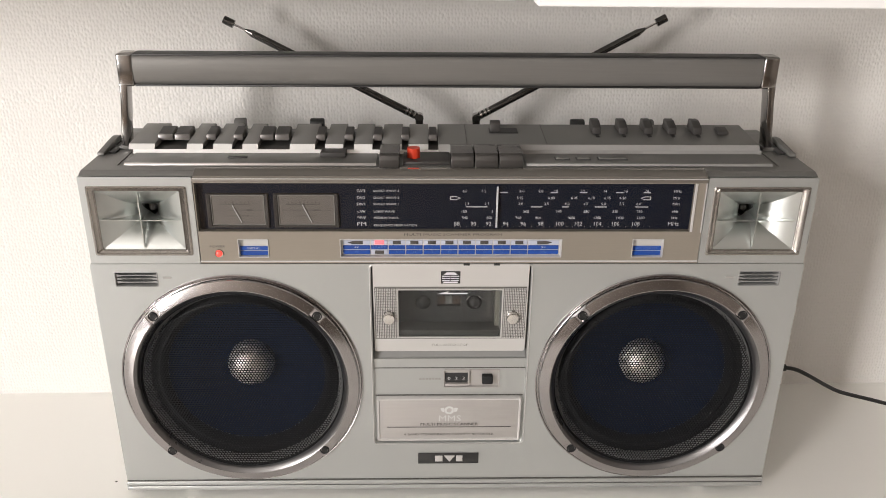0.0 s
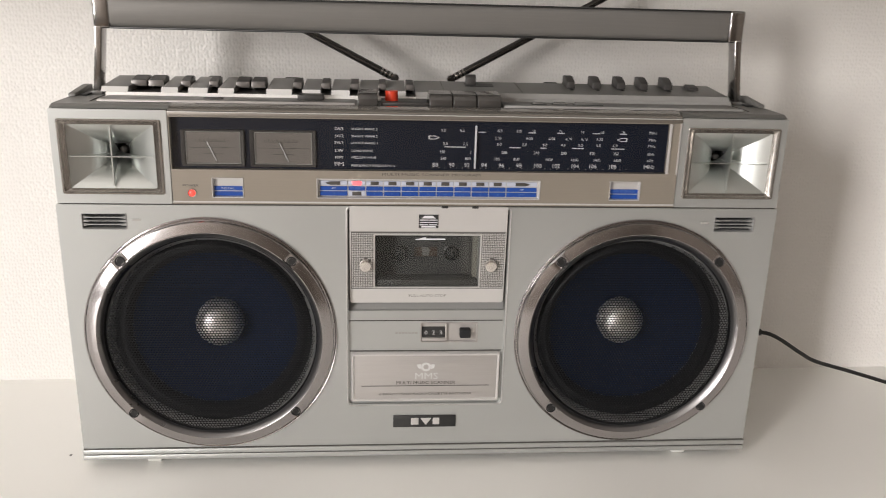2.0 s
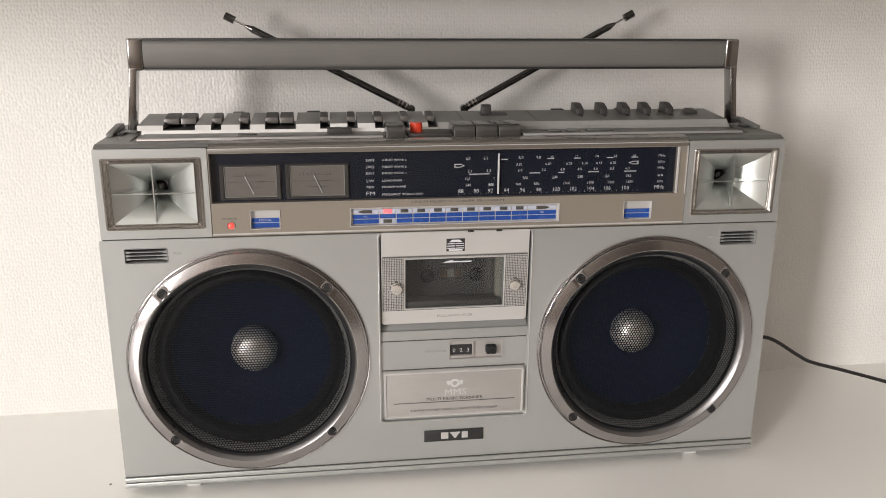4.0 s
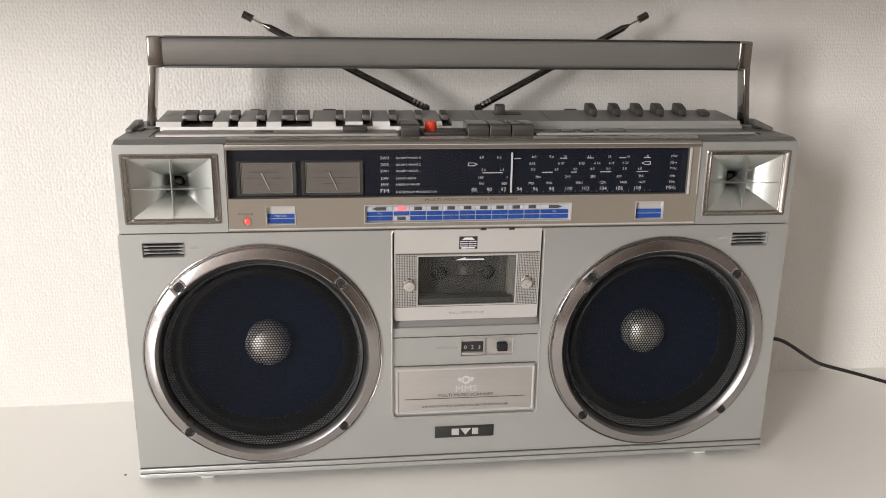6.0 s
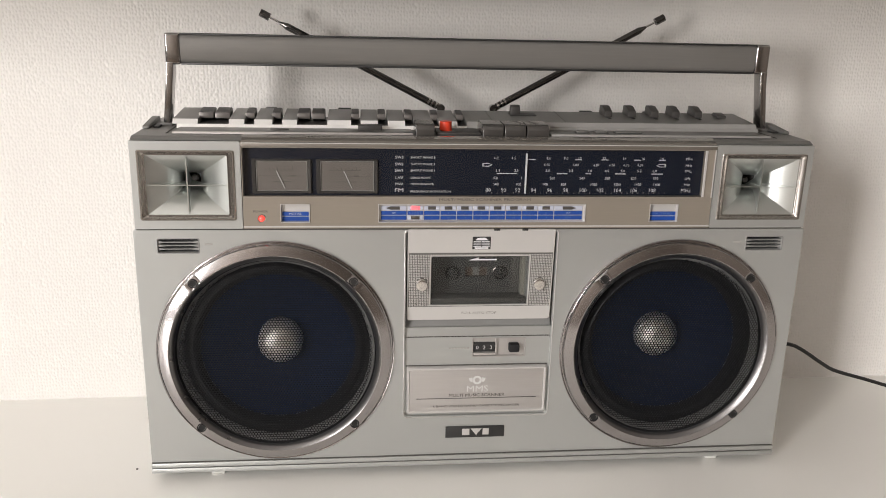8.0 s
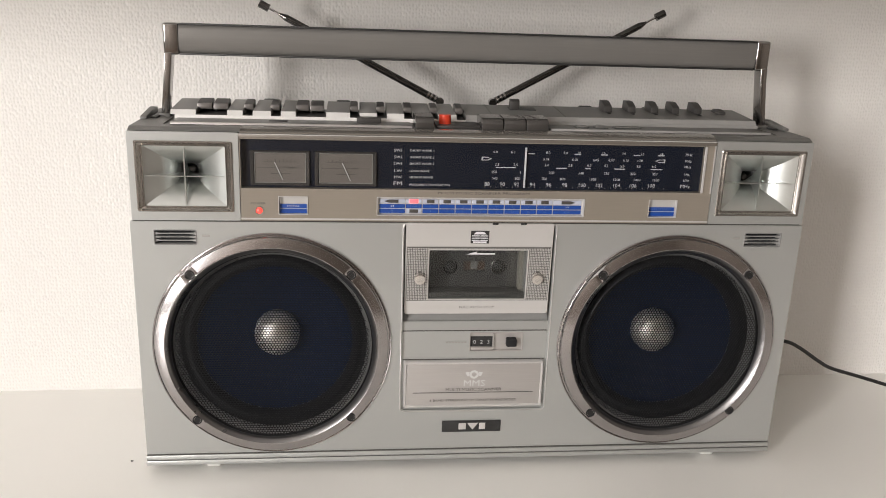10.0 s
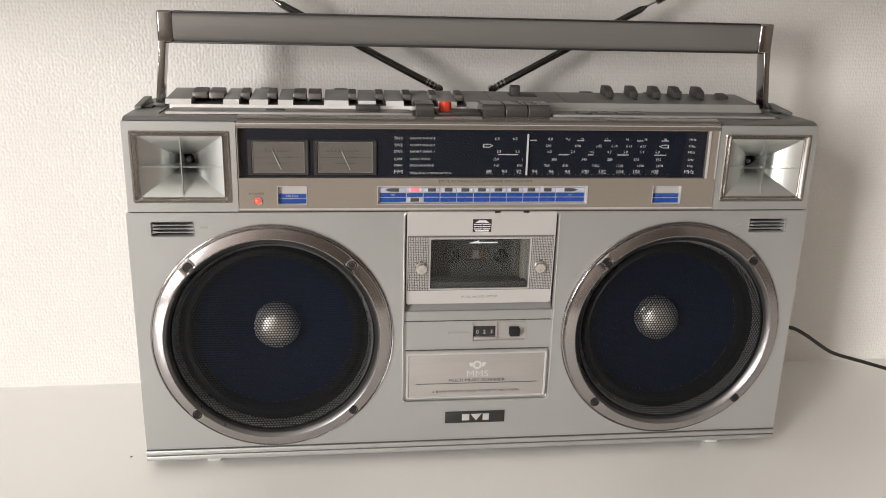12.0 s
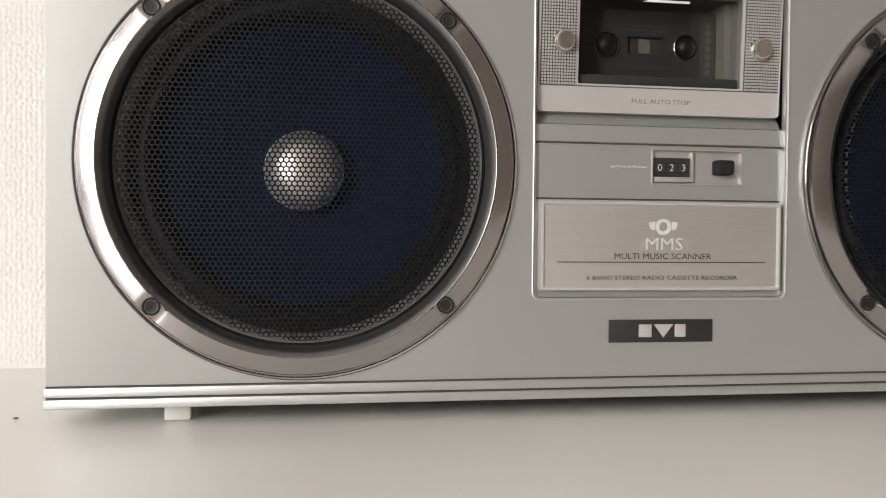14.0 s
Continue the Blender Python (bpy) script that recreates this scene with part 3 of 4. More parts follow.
for words, z, width in (("SHORT WAVE 3", 0.3418, 0.0235), ("SHORT WAVE 2", 0.3352, 0.0235), ("SHORT WAVE 1", 0.3290, 0.0235), ("LONG WAVE", 0.3218, 0.0190), ("MEDIUM WAVE", 0.3156, 0.0225), ("FREQUENCY MODULATION", 0.3082, 0.0395)):
    lettering("scale_print", words, -0.0715 + width / 2, z, Y, 0.0021, M_WHITE, panel, width)
ROWS_OF_SCALE = (
    (0.3418, 0.0026, ((822, "6.0"), (855, "6.5"), (921, "8.0"), (954, "9.0"), (980, "10"), (1027, "12"), (1066, "14"), (1102, "16"), (1139, "18"), (1193, "MHz"))),
    (0.3352, 0.0025, ((918, "5.95"), (973, "6.00"), (1013, "6.05"), (1043, "6.10"), (1071, "6.15"), (1098, "6.20"), (1193, "MHz"))),
    (0.3294, 0.0026, ((826, "2.3"), (861, "2.5"), (920, "3.0"), (965, "3.5"), (1001, "4.0"), (1034, "4.5"), (1065, "5.0"), (1097, "5.5"), (1127, "6.0"), (1193, "MHz"))),
    (0.3218, 0.0026, ((821, "150"), (871, "1"), (930, "200"), (987, "240"), (1036, "280"), (1087, "320"), (1130, "350"), (1193, "kHz"))),
    (0.3156, 0.0026, ((823, "540"), (866, "800"), (917, "700"), (952, "800"), (1010, "1000"), (1056, "1200"), (1096, "1400"), (1133, "1600"), (1193, "kHz"))),
    (0.3096, 0.0038, ((809, "88"), (838, "90"), (865, "92"), (895, "94"), (926, "96"), (957, "98"), (990, "100"), (1023, "102"), (1057, "104"), (1089, "106"), (1125, "108"), (1192, "MHz"))),
)
for z, size, marks in ROWS_OF_SCALE:
    for px, words in marks:
        lettering("scale_print", words, KX(px), z, Y, size, M_WHITE, panel)
for a, b, z in ((824, 862, 0.3262), (883, 896, 0.3402), (971, 984, 0.3402), (1022, 1035, 0.3402), (1085, 1098, 0.3402), (1133, 1146, 0.3402), (938, 958, 0.3262), (993, 1004, 0.3262), (1050, 1071, 0.3262), (1121, 1144, 0.3262)):
    strip("scale_bar", KX(a), KX(b), z, z + 0.0008, Y, M_WHITE, panel)
for s, px in ((1, 806), (-1, 1138)):
    x = KX(px)
    arrow = [(x - s * 0.005, 0.3368), (x + s * 0.001, 0.3368), (x + s * 0.005, 0.3351), (x + s * 0.001, 0.3334), (x - s * 0.005, 0.3334)]
    inner = [(x + (u - x) * 0.8, 0.3351 + (v - 0.3351) * 0.62) for u, v in arrow]
    part("arrow", bezel(arrow, inner, [(0, Y), (0, Y - 0.0003), (1, Y - 0.0003), (1, Y)]), M_WHITE, panel)
for k in range(34):
    x = KX(805) + k * (KX(1150) - KX(805)) / 33
    strip("tick", x - 0.00025, x + 0.00025, 0.3066, 0.3073 + 0.0004 * (k % 2), Y, M_GREYINK, panel)
part("needle", box(0.0409, 0.0425, 0.0010, 0.0030, 0.3070, 0.3468, 0.0003), M_WHITE, panel, "white tuning needle")

# level meters
for x0, x1, lean in ((-0.2184, -0.1718, -0.010), (-0.1576, -0.1080, -0.017)):
    cx = (x0 + x1) / 2
    meter = part("level_meter", bezel(rounded(x0 - 0.0048, x1 + 0.0046, 0.3066, 0.3398, 0.001, 2), rounded(x0 - 0.0010, x1 + 0.0010, 0.3086, 0.3380, 0.0006, 2), [(0, 0.0044), (0, 0.0026), (0.15, 0.0020), (0.8, 0.0022), (1, 0.0044)]), M_KEY, panel, "beige level meter in a dark surround")
    part("bright_edge", bezel(rounded(x0 - 0.0009, x1 + 0.0009, 0.3087, 0.3379, 0.0006, 2), rounded(x0, x1, 0.3095, 0.3372, 0.0004, 2), [(0, 0.0044), (0, 0.0032), (0.6, 0.0032), (1, 0.0044)]), M_EDGE, meter)
    part("face", box(x0, x1, 0.0040, 0.0044, 0.3095, 0.3372), M_METER, meter)
    part("scale_line", box(x0 + 0.002, x1 - 0.002, 0.0037, 0.0039, 0.3232, 0.3236), M_INK, meter)
    part("scale_line", box(x0 + 0.006, x1 - 0.012, 0.0037, 0.0039, 0.3288, 0.3292), M_INK, meter)
    for k in range(9):
        part("tick", box(x0 + 0.008 + k * 0.0036, x0 + 0.0086 + k * 0.0036, 0.0037, 0.0039, 0.3293, 0.3308 + 0.001 * (k % 2)), M_INK, meter)
    part("scale_mark", box(x0 + 0.031, x0 + 0.036, 0.0036, 0.0039, 0.3229, 0.3240), M_INK, meter)
    part("small_print", box(cx - 0.009, cx + 0.009, 0.0037, 0.0039, 0.3174, 0.3180), M_INK, meter)
    nb = box(-0.00028, 0.00028, 0.0026, 0.0030, 0, 0.0190)
    nb.transform(Matrix.Translation((cx - 0.25 * lean, 0, 0.3115)) @ Matrix.Rotation(-math.copysign(radians(7 if lean > 0 else 24), -lean) * (1 if lean < 0 else -1), 4, "Y"))
    part("pointer", nb, M_WHITE, meter, "thin white pointer")

# indicators under the dial
lettering("print", "MULTI MUSIC SCANNER PROGRAM", 0.0015, 0.3016, -0.0023, 0.0024, M_INK, panel, 0.0905)
lettering("print", "POWER", -0.2160, 0.2897, -0.0023, 0.0021, M_INK, panel, 0.0140)
led = part("power_lamp", lathe([(0.0042, -0.0022), (0.0040, -0.0032), (0.0034, -0.0030)], -0.2150, 0.2828, 24), M_CHAMPAGNE, panel)
part("lens", lathe([(0.0028, -0.0024), (0.0026, -0.0040), (0.0014, -0.0048), (0, -0.0050)], -0.2150, 0.2828, 24), M_LED, led, "glowing red lamp")
for (a, b), words in ((IND[0], "METAL"), (IND[2], "FM STEREO")):
    ind = part("indicator", joined(box(a, b, 0.0012, 0.0090, 0.2788, 0.2972), bezel(rounded(a, b, 0.2788, 0.2972, 0.0006, 2), rounded(a + 0.0010, b - 0.0010, 0.2798, 0.2962, 0.0004, 2), [(0, 0.001), (0, -0.0030), (0.6, -0.0030), (1, 0.0012)])), M_SILVER_LIGHT, panel, "white and blue indicator window")
    part("stripe", box(a + 0.0014, b - 0.0014, 0.0002, 0.0012, 0.2849, 0.2888), M_BLUE, ind)
    part("stripe", box(a + 0.0014, b - 0.0014, 0.0002, 0.0012, 0.2800, 0.2839), M_BLUE, ind)
    lettering("print", words, (a + b) / 2, 0.2868, 0.0000, 0.0022, M_TILE if words == "METAL" else M_DIM, ind, 0.012 if words == "METAL" else 0.019)
a, b = IND[1]
board = part("program_display", joined(box(a, b, 0.0012, 0.0090, 0.2788, 0.2972), bezel(rounded(a, b, 0.2788, 0.2972, 0.0006, 2), rounded(a + 0.0012, b - 0.0012, 0.2800, 0.2960, 0.0004, 2), [(0, 0.001), (0, -0.0030), (0.6, -0.0030), (1, 0.0012)])), M_SILVER_LIGHT, panel, "row of blue and white program indicators")
edges = [a + 0.0022, a + 0.0282] + [a + 0.0282 + 0.0163 * k for k in range(1, 10)] + [b - 0.0022]
for k in range(11):
    u, v = edges[k] + 0.0005, edges[k + 1] - 0.0005
    mid = (u + v) / 2
    for row, (z0, z1) in enumerate(((0.2857, 0.2896), (0.2808, 0.2848))):
        if not (k == 1 and row == 1):
            part("tile", box(u, v, 0.0002, 0.0012, z0, z1, 0.0002, 1), M_BLUE, board)
    part("tile", box(u, v, 0.0004, 0.0012, 0.2906, 0.2947, 0.0002, 1), M_TILE, board)
    if k in (0, 10):
        s = -1 if k == 0 else 1
        part("arrow", extruded([(mid - s * 0.006, 0.2911), (mid + s * 0.003, 0.2911), (mid + s * 0.008, 0.29265), (mid + s * 0.003, 0.2942), (mid - s * 0.006, 0.2942)], "y", -0.0002, 0.0008), M_INK, board)
        lettering("print", "<<" if k == 0 else ">>", mid, 0.2877, 0.0000, 0.0024, M_WHITE, board)
        lettering("print", "FF" if k == 0 else "REW", mid, 0.2828, 0.0000, 0.0020, M_DIM, board)
    elif k == 1:
        part("lit_segment", box(mid - 0.0042, mid + 0.0042, -0.0002, 0.0010, 0.2908, 0.2945, 0.0006), M_LED_SOFT, board, "glowing red segment")
        lettering("print", "START", mid, 0.2877, 0.0000, 0.0021, M_DIM, board, 0.0125)
        part("tile", box(u, v, 0.0004, 0.0012, 0.2808, 0.2848, 0.0002, 1), M_TILE, board)
        part("segment", box(mid - 0.0042, mid + 0.0042, -0.0001, 0.0010, 0.2811, 0.2845, 0.0003), M_INK, board)
    else:
        part("segment", box(mid - 0.0038, mid + 0.0038, -0.0001, 0.0010, 0.2910, 0.2943, 0.0003), M_INK, board)
        lettering("print", str(k - 1), mid, 0.2877, 0.0000, 0.0020, M_DIM, board)
        lettering("print", str(k + 7), mid, 0.2828, 0.0000, 0.0020, M_DIM, board)

# ---- cassette bay ----
part("bay_lining", joined(box(-0.0755, 0.0765, 0.0420, 0.0440, 0.1660, 0.2700), box(-0.0755, -0.0740, 0.0065, 0.0420, 0.1760, 0.2700), box(0.0750, 0.0765, 0.0065, 0.0420, 0.1760, 0.2700)), M_BAY, stereo)
DX0, DX1 = -0.0738, 0.0746
holes = [rounded(-0.0500, 0.0500, 0.1948, 0.2442, 0.0008, 2)]
door = part("cassette_door", pierced(rounded(DX0, DX1, 0.1795, 0.2710, 0.0025), holes, -0.0046, 0.0030), M_SILVER_LIGHT, stereo, "pale silver cassette door with smoked window", 20)
part("door_edge", bezel(rounded(DX0 - 0.0016, DX1 + 0.0016, 0.1785, 0.2722, 0.0035), rounded(DX0, DX1, 0.1795, 0.2710, 0.0025), [(0, 0.0060), (0, 0.0026), (1, 0.0026), (1, 0.0060)]), M_BLACK, door)
# thin grey strip paints the line of shade below the door's top band
strip("top_shade_line", DX0 + 0.001, DX1 - 0.001, 0.2476, 0.2480, -0.0047, M_GREYINK, door)
# fine raised grid of the door
GX = 0.00165
pins = []
pin = bmesh.new()
nx, nz = int((DX1 - DX0 - 0.003) / GX), int((0.2474 - 0.1935) / GX)
for i in range(nx):
    for j in range(nz):
        x, z = DX0 + 0.002 + i * GX, 0.1940 + j * GX
        if -0.0515 < x < 0.0510 and 0.1935 < z < 0.2450:
            continue
        if math.hypot(abs(x - 0.0005) - 0.0600, z - 0.2165) < 0.0058:
            continue
        q = [pin.verts.new((x + u, -0.0053, z + w)) for u, w in ((0, 0), (0.00105, 0), (0.00105, 0.00105), (0, 0.00105))]
        base = [pin.verts.new((x + u, -0.0046, z + w)) for u, w in ((0, 0), (0.00105, 0), (0.00105, 0.00105), (0, 0.00105))]
        pin.faces.new(q)
        for k in range(4):
            pin.faces.new((q[k], base[k], base[(k + 1) % 4], q[(k + 1) % 4]))
grid = part("pin_grid", pin, M_SILVER_LIGHT, door, "", 0)
tagged(grid, kind="stuff")
mat_under = pierced([(DX0 + 0.0012, 0.1932), (DX1 - 0.0012, 0.1932), (DX1 - 0.0012, 0.2476), (DX0 + 0.0012, 0.2476)], [[(-0.0512, 0.1938), (0.0512, 0.1938), (0.0512, 0.2452), (-0.0512, 0.2452)]], -0.00475, -0.0046)
part("grid_ground", mat_under, M_BAY, door)
part("door_window", box(-0.0500, 0.0500, -0.0032, -0.0020, 0.1948, 0.2442), M_SMOKED, door, "smoked clear window").visible_shadow = False
for x in (-0.0592, 0.0606):
    b = part("door_knob", lathe([(0.0058, -0.0046), (0.0058, -0.0088), (0.0053, -0.0097), (0.0048, -0.0099), (0.0030, -0.0098), (0, -0.0097)], x, 0.2165, 40), M_CAP, door, "round turned metal knob")
arrow = [(0.0165, 0.2410), (0.0165, 0.2398), (-0.0125, 0.2398), (-0.0020, 0.2426), (-0.0020, 0.2410)]
part("direction_arrow", extruded(arrow, "y", -0.0037, -0.0033), M_WHITE, door)
lettering("print", "FULL AUTO STOP", 0.0005, 0.1862, -0.0047, 0.0024, M_MIDINK, door, 0.0360)
emblem = part("emblem", box(-0.0092, 0.0092, -0.0050, -0.0046, 0.2512, 0.2636), M_BLACK, door, "black emblem with a white pattern")
bars = [box(-0.0068, 0.0068, -0.0053, -0.0050, 0.2518, 0.2532), extruded([(-0.0066, 0.2602), (0.0066, 0.2602), (0.0036, 0.2626), (-0.0036, 0.2626)], "y", -0.0053, -0.0050)]
for x in (-0.0043, 0.0043):
    for z in (0.2587, 0.2565, 0.2543):
        bars.append(box(x - 0.0039, x + 0.0039, -0.0053, -0.0050, z - 0.0004, z + 0.0004))
part("pattern", joined(*bars), M_WHITE, emblem)
part("bay_wall", box(0.0450, 0.0488, 0.0160, 0.0400, 0.1925, 0.2430), M_CREAM, stereo)
part("bay_stile", box(0.0488, 0.0535, 0.0115, 0.0400, 0.1900, 0.2430, 0.0004), M_STILE, stereo)

part("bay_floor", box(-0.0500, 0.0495, 0.0070, 0.0250, 0.1880, 0.1960, 0.0008), M_BAY, stereo)

# lower centre: ledge, counter, lid
lower = part("centre_panel", pierced(rounded(-0.0757, 0.0767, 0.0672, 0.1556, 0.0035, 3), [rounded(-0.0045, 0.0500, 0.1335, 0.1525, 0.0008, 2)], 0.0030, 0.0070), M_SILVER, stereo, "", 20)
part("ledge", extruded([(0.0030, 0.1560), (0.0022, 0.1566), (0.0030, 0.1660), (0.0050, 0.1664), (0.0200, 0.1664), (0.0200, 0.1560)], "x", -0.0754, 0.0764), M_SILVER, stereo)
part("ledge_line", box(-0.0742, 0.0750, 0.0026, 0.0060, 0.1552, 0.1562), M_INK, lower)
# silver slot floor; the door's shadow is put into its darker grey
part("slot_floor", extruded([(0.0045, 0.1665), (0.0060, 0.1672), (0.0110, 0.1740), (0.0300, 0.1760), (0.0300, 0.1665)], "x", -0.0754, 0.0764), M_BASKET, stereo)
part("bay_trim", bezel(rounded(-0.0772, 0.0782, 0.0655, 0.2712, 0.0050), BAY, [(0, 0.0004), (0.05, -0.0008), (0.30, -0.0010), (1, 0.0040)]), M_SILVER_LIGHT, front)
lid = part("lid", box(-0.0712, 0.0722, -0.0012, 0.0030, 0.0725, 0.1210, 0.0010, 3), M_PLATE, lower, "brushed metal lid plate")
part("lid_rim", bezel(rounded(-0.0732, 0.0742, 0.0705, 0.1230, 0.0022), rounded(-0.0700, 0.0710, 0.0737, 0.1198, 0.0008), [(0, 0.0030), (0, -0.0002), (0.35, -0.0024), (0.7, -0.0024), (1, -0.0010)]), M_SILVER_LIGHT, lower)
# dark strip painted in as the shadow line above the lid
part("lid_gap", box(-0.0742, 0.0750, 0.0026, 0.0032, 0.1232, 0.1242), M_INK, lower)
strip("rule", -0.0630, 0.0640, 0.0873, 0.0878, -0.0013, M_INK, lid)
lettering("print", "MULTI MUSIC SCANNER", 0.0005, 0.0908, -0.0015, 0.0034, M_INK, lid, 0.0590)
lettering("print", "6 BAND STEREO RADIO CASSETTE RECORDER", 0.0005, 0.0785, -0.0015, 0.0024, M_INK, lid, 0.0920)
crest = []
crest.append(bezel(disc(0.0005, 0.1080, 0.0048, 20), disc(0.0005, 0.1080, 0.0026, 20), [(0, -0.0012), (0, -0.0016), (1, -0.0016), (1, -0.0012)]))
crest.append(extruded([(-0.0085, 0.1105), (-0.0045, 0.1110), (-0.0045, 0.1060), (-0.0070, 0.1065)], "y", -0.0016, -0.0012))
crest.append(extruded([(0.0095, 0.1105), (0.0055, 0.1110), (0.0055, 0.1060), (0.0080, 0.1065)], "y", -0.0016, -0.0012))
part("crest", joined(*crest), M_PRESS, lid, "pale crest")
lettering("print", "MMS", 0.0010, 0.0977, -0.0015, 0.0072, M_PRESS, lid, 0.0225)
counter = part("counter", joined(box(-0.0045, 0.0500, 0.0050, 0.0065, 0.1335, 0.1525), bezel(rounded(-0.0055, 0.0510, 0.1325, 0.1535, 0.0012, 3), rounded(-0.0040, 0.0495, 0.1340, 0.1520, 0.0008, 3), [(0, 0.0032), (0, 0.0022), (0.5, 0.0022), (1, 0.0060)])), M_PLATE, lower, "three-digit tape counter")
part("counter_mask", box(-0.0040, 0.0189, 0.0046, 0.0050, 0.1374, 0.1484), M_BLACK, counter)
for k in range(3):
    wheel = rod((-0.0034 + k * 0.0073, 0.0088, 0.1424), (0.0034 + k * 0.0073, 0.0088, 0.1424), 0.0050)
    dw = part("digit_wheel", wheel, M_BLACK, counter)
    lettering("digit", "023"[k], 0.0000 + k * 0.0073, 0.1424, 0.0035, 0.0042, M_GREYWHITE, dw)
part("counter_sill", box(-0.0038, 0.0195, 0.0022, 0.0060, 0.1342, 0.1371, 0.0004), M_PLATE, counter)
part("counter_post", box(0.0190, 0.0206, 0.0026, 0.0060, 0.1345, 0.1518, 0.0004), M_PLATE, counter)
part("reset_button", box(0.0330, 0.0438, -0.0022, 0.0060, 0.1386, 0.1474, 0.0014, 3), M_RUBBER, counter, "square black reset button")
for k in range(7):
    strip("small_print", -0.0300 + k * 0.0032, -0.0276 + k * 0.0032, 0.1418, 0.1434, 0.0029, M_GREYINK, lower)
badge = part("badge", box(-0.0314, 0.0318, -0.0012, -0.0001, 0.0412, 0.0543, 0.0003), M_BLACK, front, "black badge with a silver mark")
mark = [box(-0.0136, -0.0058, -0.0016, -0.0011, 0.0442, 0.0516, 0.0002), extruded([(-0.0044, 0.0516), (0.0072, 0.0516), (0.0014, 0.0440)], "y", -0.0016, -0.0011),
        box(0.0084, 0.0150, -0.0016, -0.0011, 0.0442, 0.0516, 0.0002)]
part("mark", joined(*mark), M_SILVER_LIGHT, badge)

# the cassette in the bay
tape = thing("cassette_tape", 0, 0.014, 0.1985, "dark brown compact cassette sitting behind the smoked window", "cassette")
cz = 0.2177
part("shell", pierced(rounded(-0.0530, 0.0448, 0.1990, 0.2440, 0.0015), [disc(-0.0258, cz + 0.0045, 0.0070, 24), disc(0.0248, cz + 0.0045, 0.0070, 24), [(-0.0120, 0.2175), (0.0110, 0.2175), (0.0110, 0.2280), (-0.0120, 0.2280)]], 0.0090, 0.0180), M_CASSETTE, tape)
part("window", joined(box(-0.0118, 0.0108, 0.0120, 0.0170, 0.2178, 0.2277)), M_TAPE, tape, "brown tape window")
part("label", box(0.0345, 0.0440, 0.0086, 0.0089, 0.2000, 0.2430), M_BAY, tape)
part("tape_gap", box(-0.0040, 0.0030, 0.0112, 0.0119, 0.2185, 0.2270), M_STILE, tape)
for x in (-0.0258, 0.0248):
    hub = part("hub", lathe([(0.0080, 0.0089), (0.0079, 0.0076), (0.0076, 0.0074), (0.0064, 0.0092), (0.0062, 0.0150)], x, cz, 32), M_CAP, tape, "bright rim of a reel hub")
    part("spindle", lathe([(0.0063, 0.0140), (0.0062, 0.0088), (0.0054, 0.0066), (0.0034, 0.0050), (0, 0.0044)], x, cz, 32), M_SCREW, tape)
for k in range(7):
    part("small_print", box(0.0378, 0.0408, 0.0082, 0.0085, 0.2060 + k * 0.0048, 0.2094 + k * 0.0048), M_MIDINK, tape)
for z, x0, x1 in ((0.2338, -0.0150, 0.0130), (0.2312, -0.0140, 0.0120), (0.2088, -0.0200, 0.0150)):
    part("small_print", box(x0, x1, 0.0086, 0.0089, z, z + 0.0012), M_BAY, tape)

for ob in tape.children:
    ob.data.transform(Matrix.Translation((0, 0.0170 * S, (0.0 if ob.name.split(".")[0] in ("hub", "spindle") else -0.0045) * S)))

# the door leans a little, its foot set back
lean = Matrix(((1, 0, 0, 0), (0, 1, -0.058, (0.0096 + 0.058 * 0.1790) * S), (0, 0, 1.0667, (0.1736 - 1.0667 * 0.1795) * S), (0, 0, 0, 1)))
for ob in (door, *door.children_recursive):
    ob.data.transform(lean)

# ---- top deck ----
deck = part("top_deck", extruded([(-0.0020, 0.3577), (0.0060, 0.3608), (0.1285, 0.3612), (0.150, 0.3600), (0.150, 0.3577)], "x", -W2 + 0.0008, W2 - 0.0008, 0.0006), M_DECK, stereo, "dark grey plastic top deck")
part("acrylic_lip", extruded([(-0.0042, 0.3570), (-0.0040, 0.3585), (0.0060, 0.3618), (0.0120, 0.3618), (0.0120, 0.3612), (0.0055, 0.3610), (-0.0022, 0.3578)], "x", -0.2310, 0.2310), M_LIP, stereo)
for x0, x1 in ((-0.2980, -0.0690), (0.0690, 0.2980)):
    led2 = part("front_ledge", extruded([(0.0195, 0.3610), (0.0215, 0.3630), (0.0540, 0.3624), (0.0540, 0.3610)], "x", x0, x1, 0.0003), M_DECK, deck)
    # left strip takes a paler metal to paint in the light falling there
    part("edge_strip", extruded([(0.0185, 0.3612), (0.0196, 0.3630), (0.0206, 0.3634), (0.0206, 0.3612)], "x", x0, x1, 0.0002), M_PLATE if x0 < 0 else M_EDGE, led2)


def key_top(x0, x1, z0, z1):
    """One raised tooth of the key panel, rising a little to the back."""
    return extruded([(0.0560, z0), (0.0595, z1), (0.1170, z1 + 0.0042), (0.1200, z1 + 0.0030), (0.1200, z0)], "x", x0, x1, 0.0004)


for a, b in ((-0.2100, -0.1900), (-0.1180, -0.0980), (-0.0650, -0.0460), (0.0000, 0.0200), (0.0230, 0.0420), (0.0450, 0.0640), (0.0880, 0.1180), (0.1230, 0.1560)):
    part("small_print", box(a, b, 0.0075, 0.0090, 0.3618, 0.3620), M_INK, deck)
part("small_print", box(-0.0400, -0.0300, 0.0075, 0.0090, 0.3618, 0.3620), M_RED, deck)
K = 0.000541
panel_base = part("key_panel", box(-0.3000, 0.3000, 0.0562, 0.1200, 0.3612, 0.3650, 0.0004), M_KEY, deck)
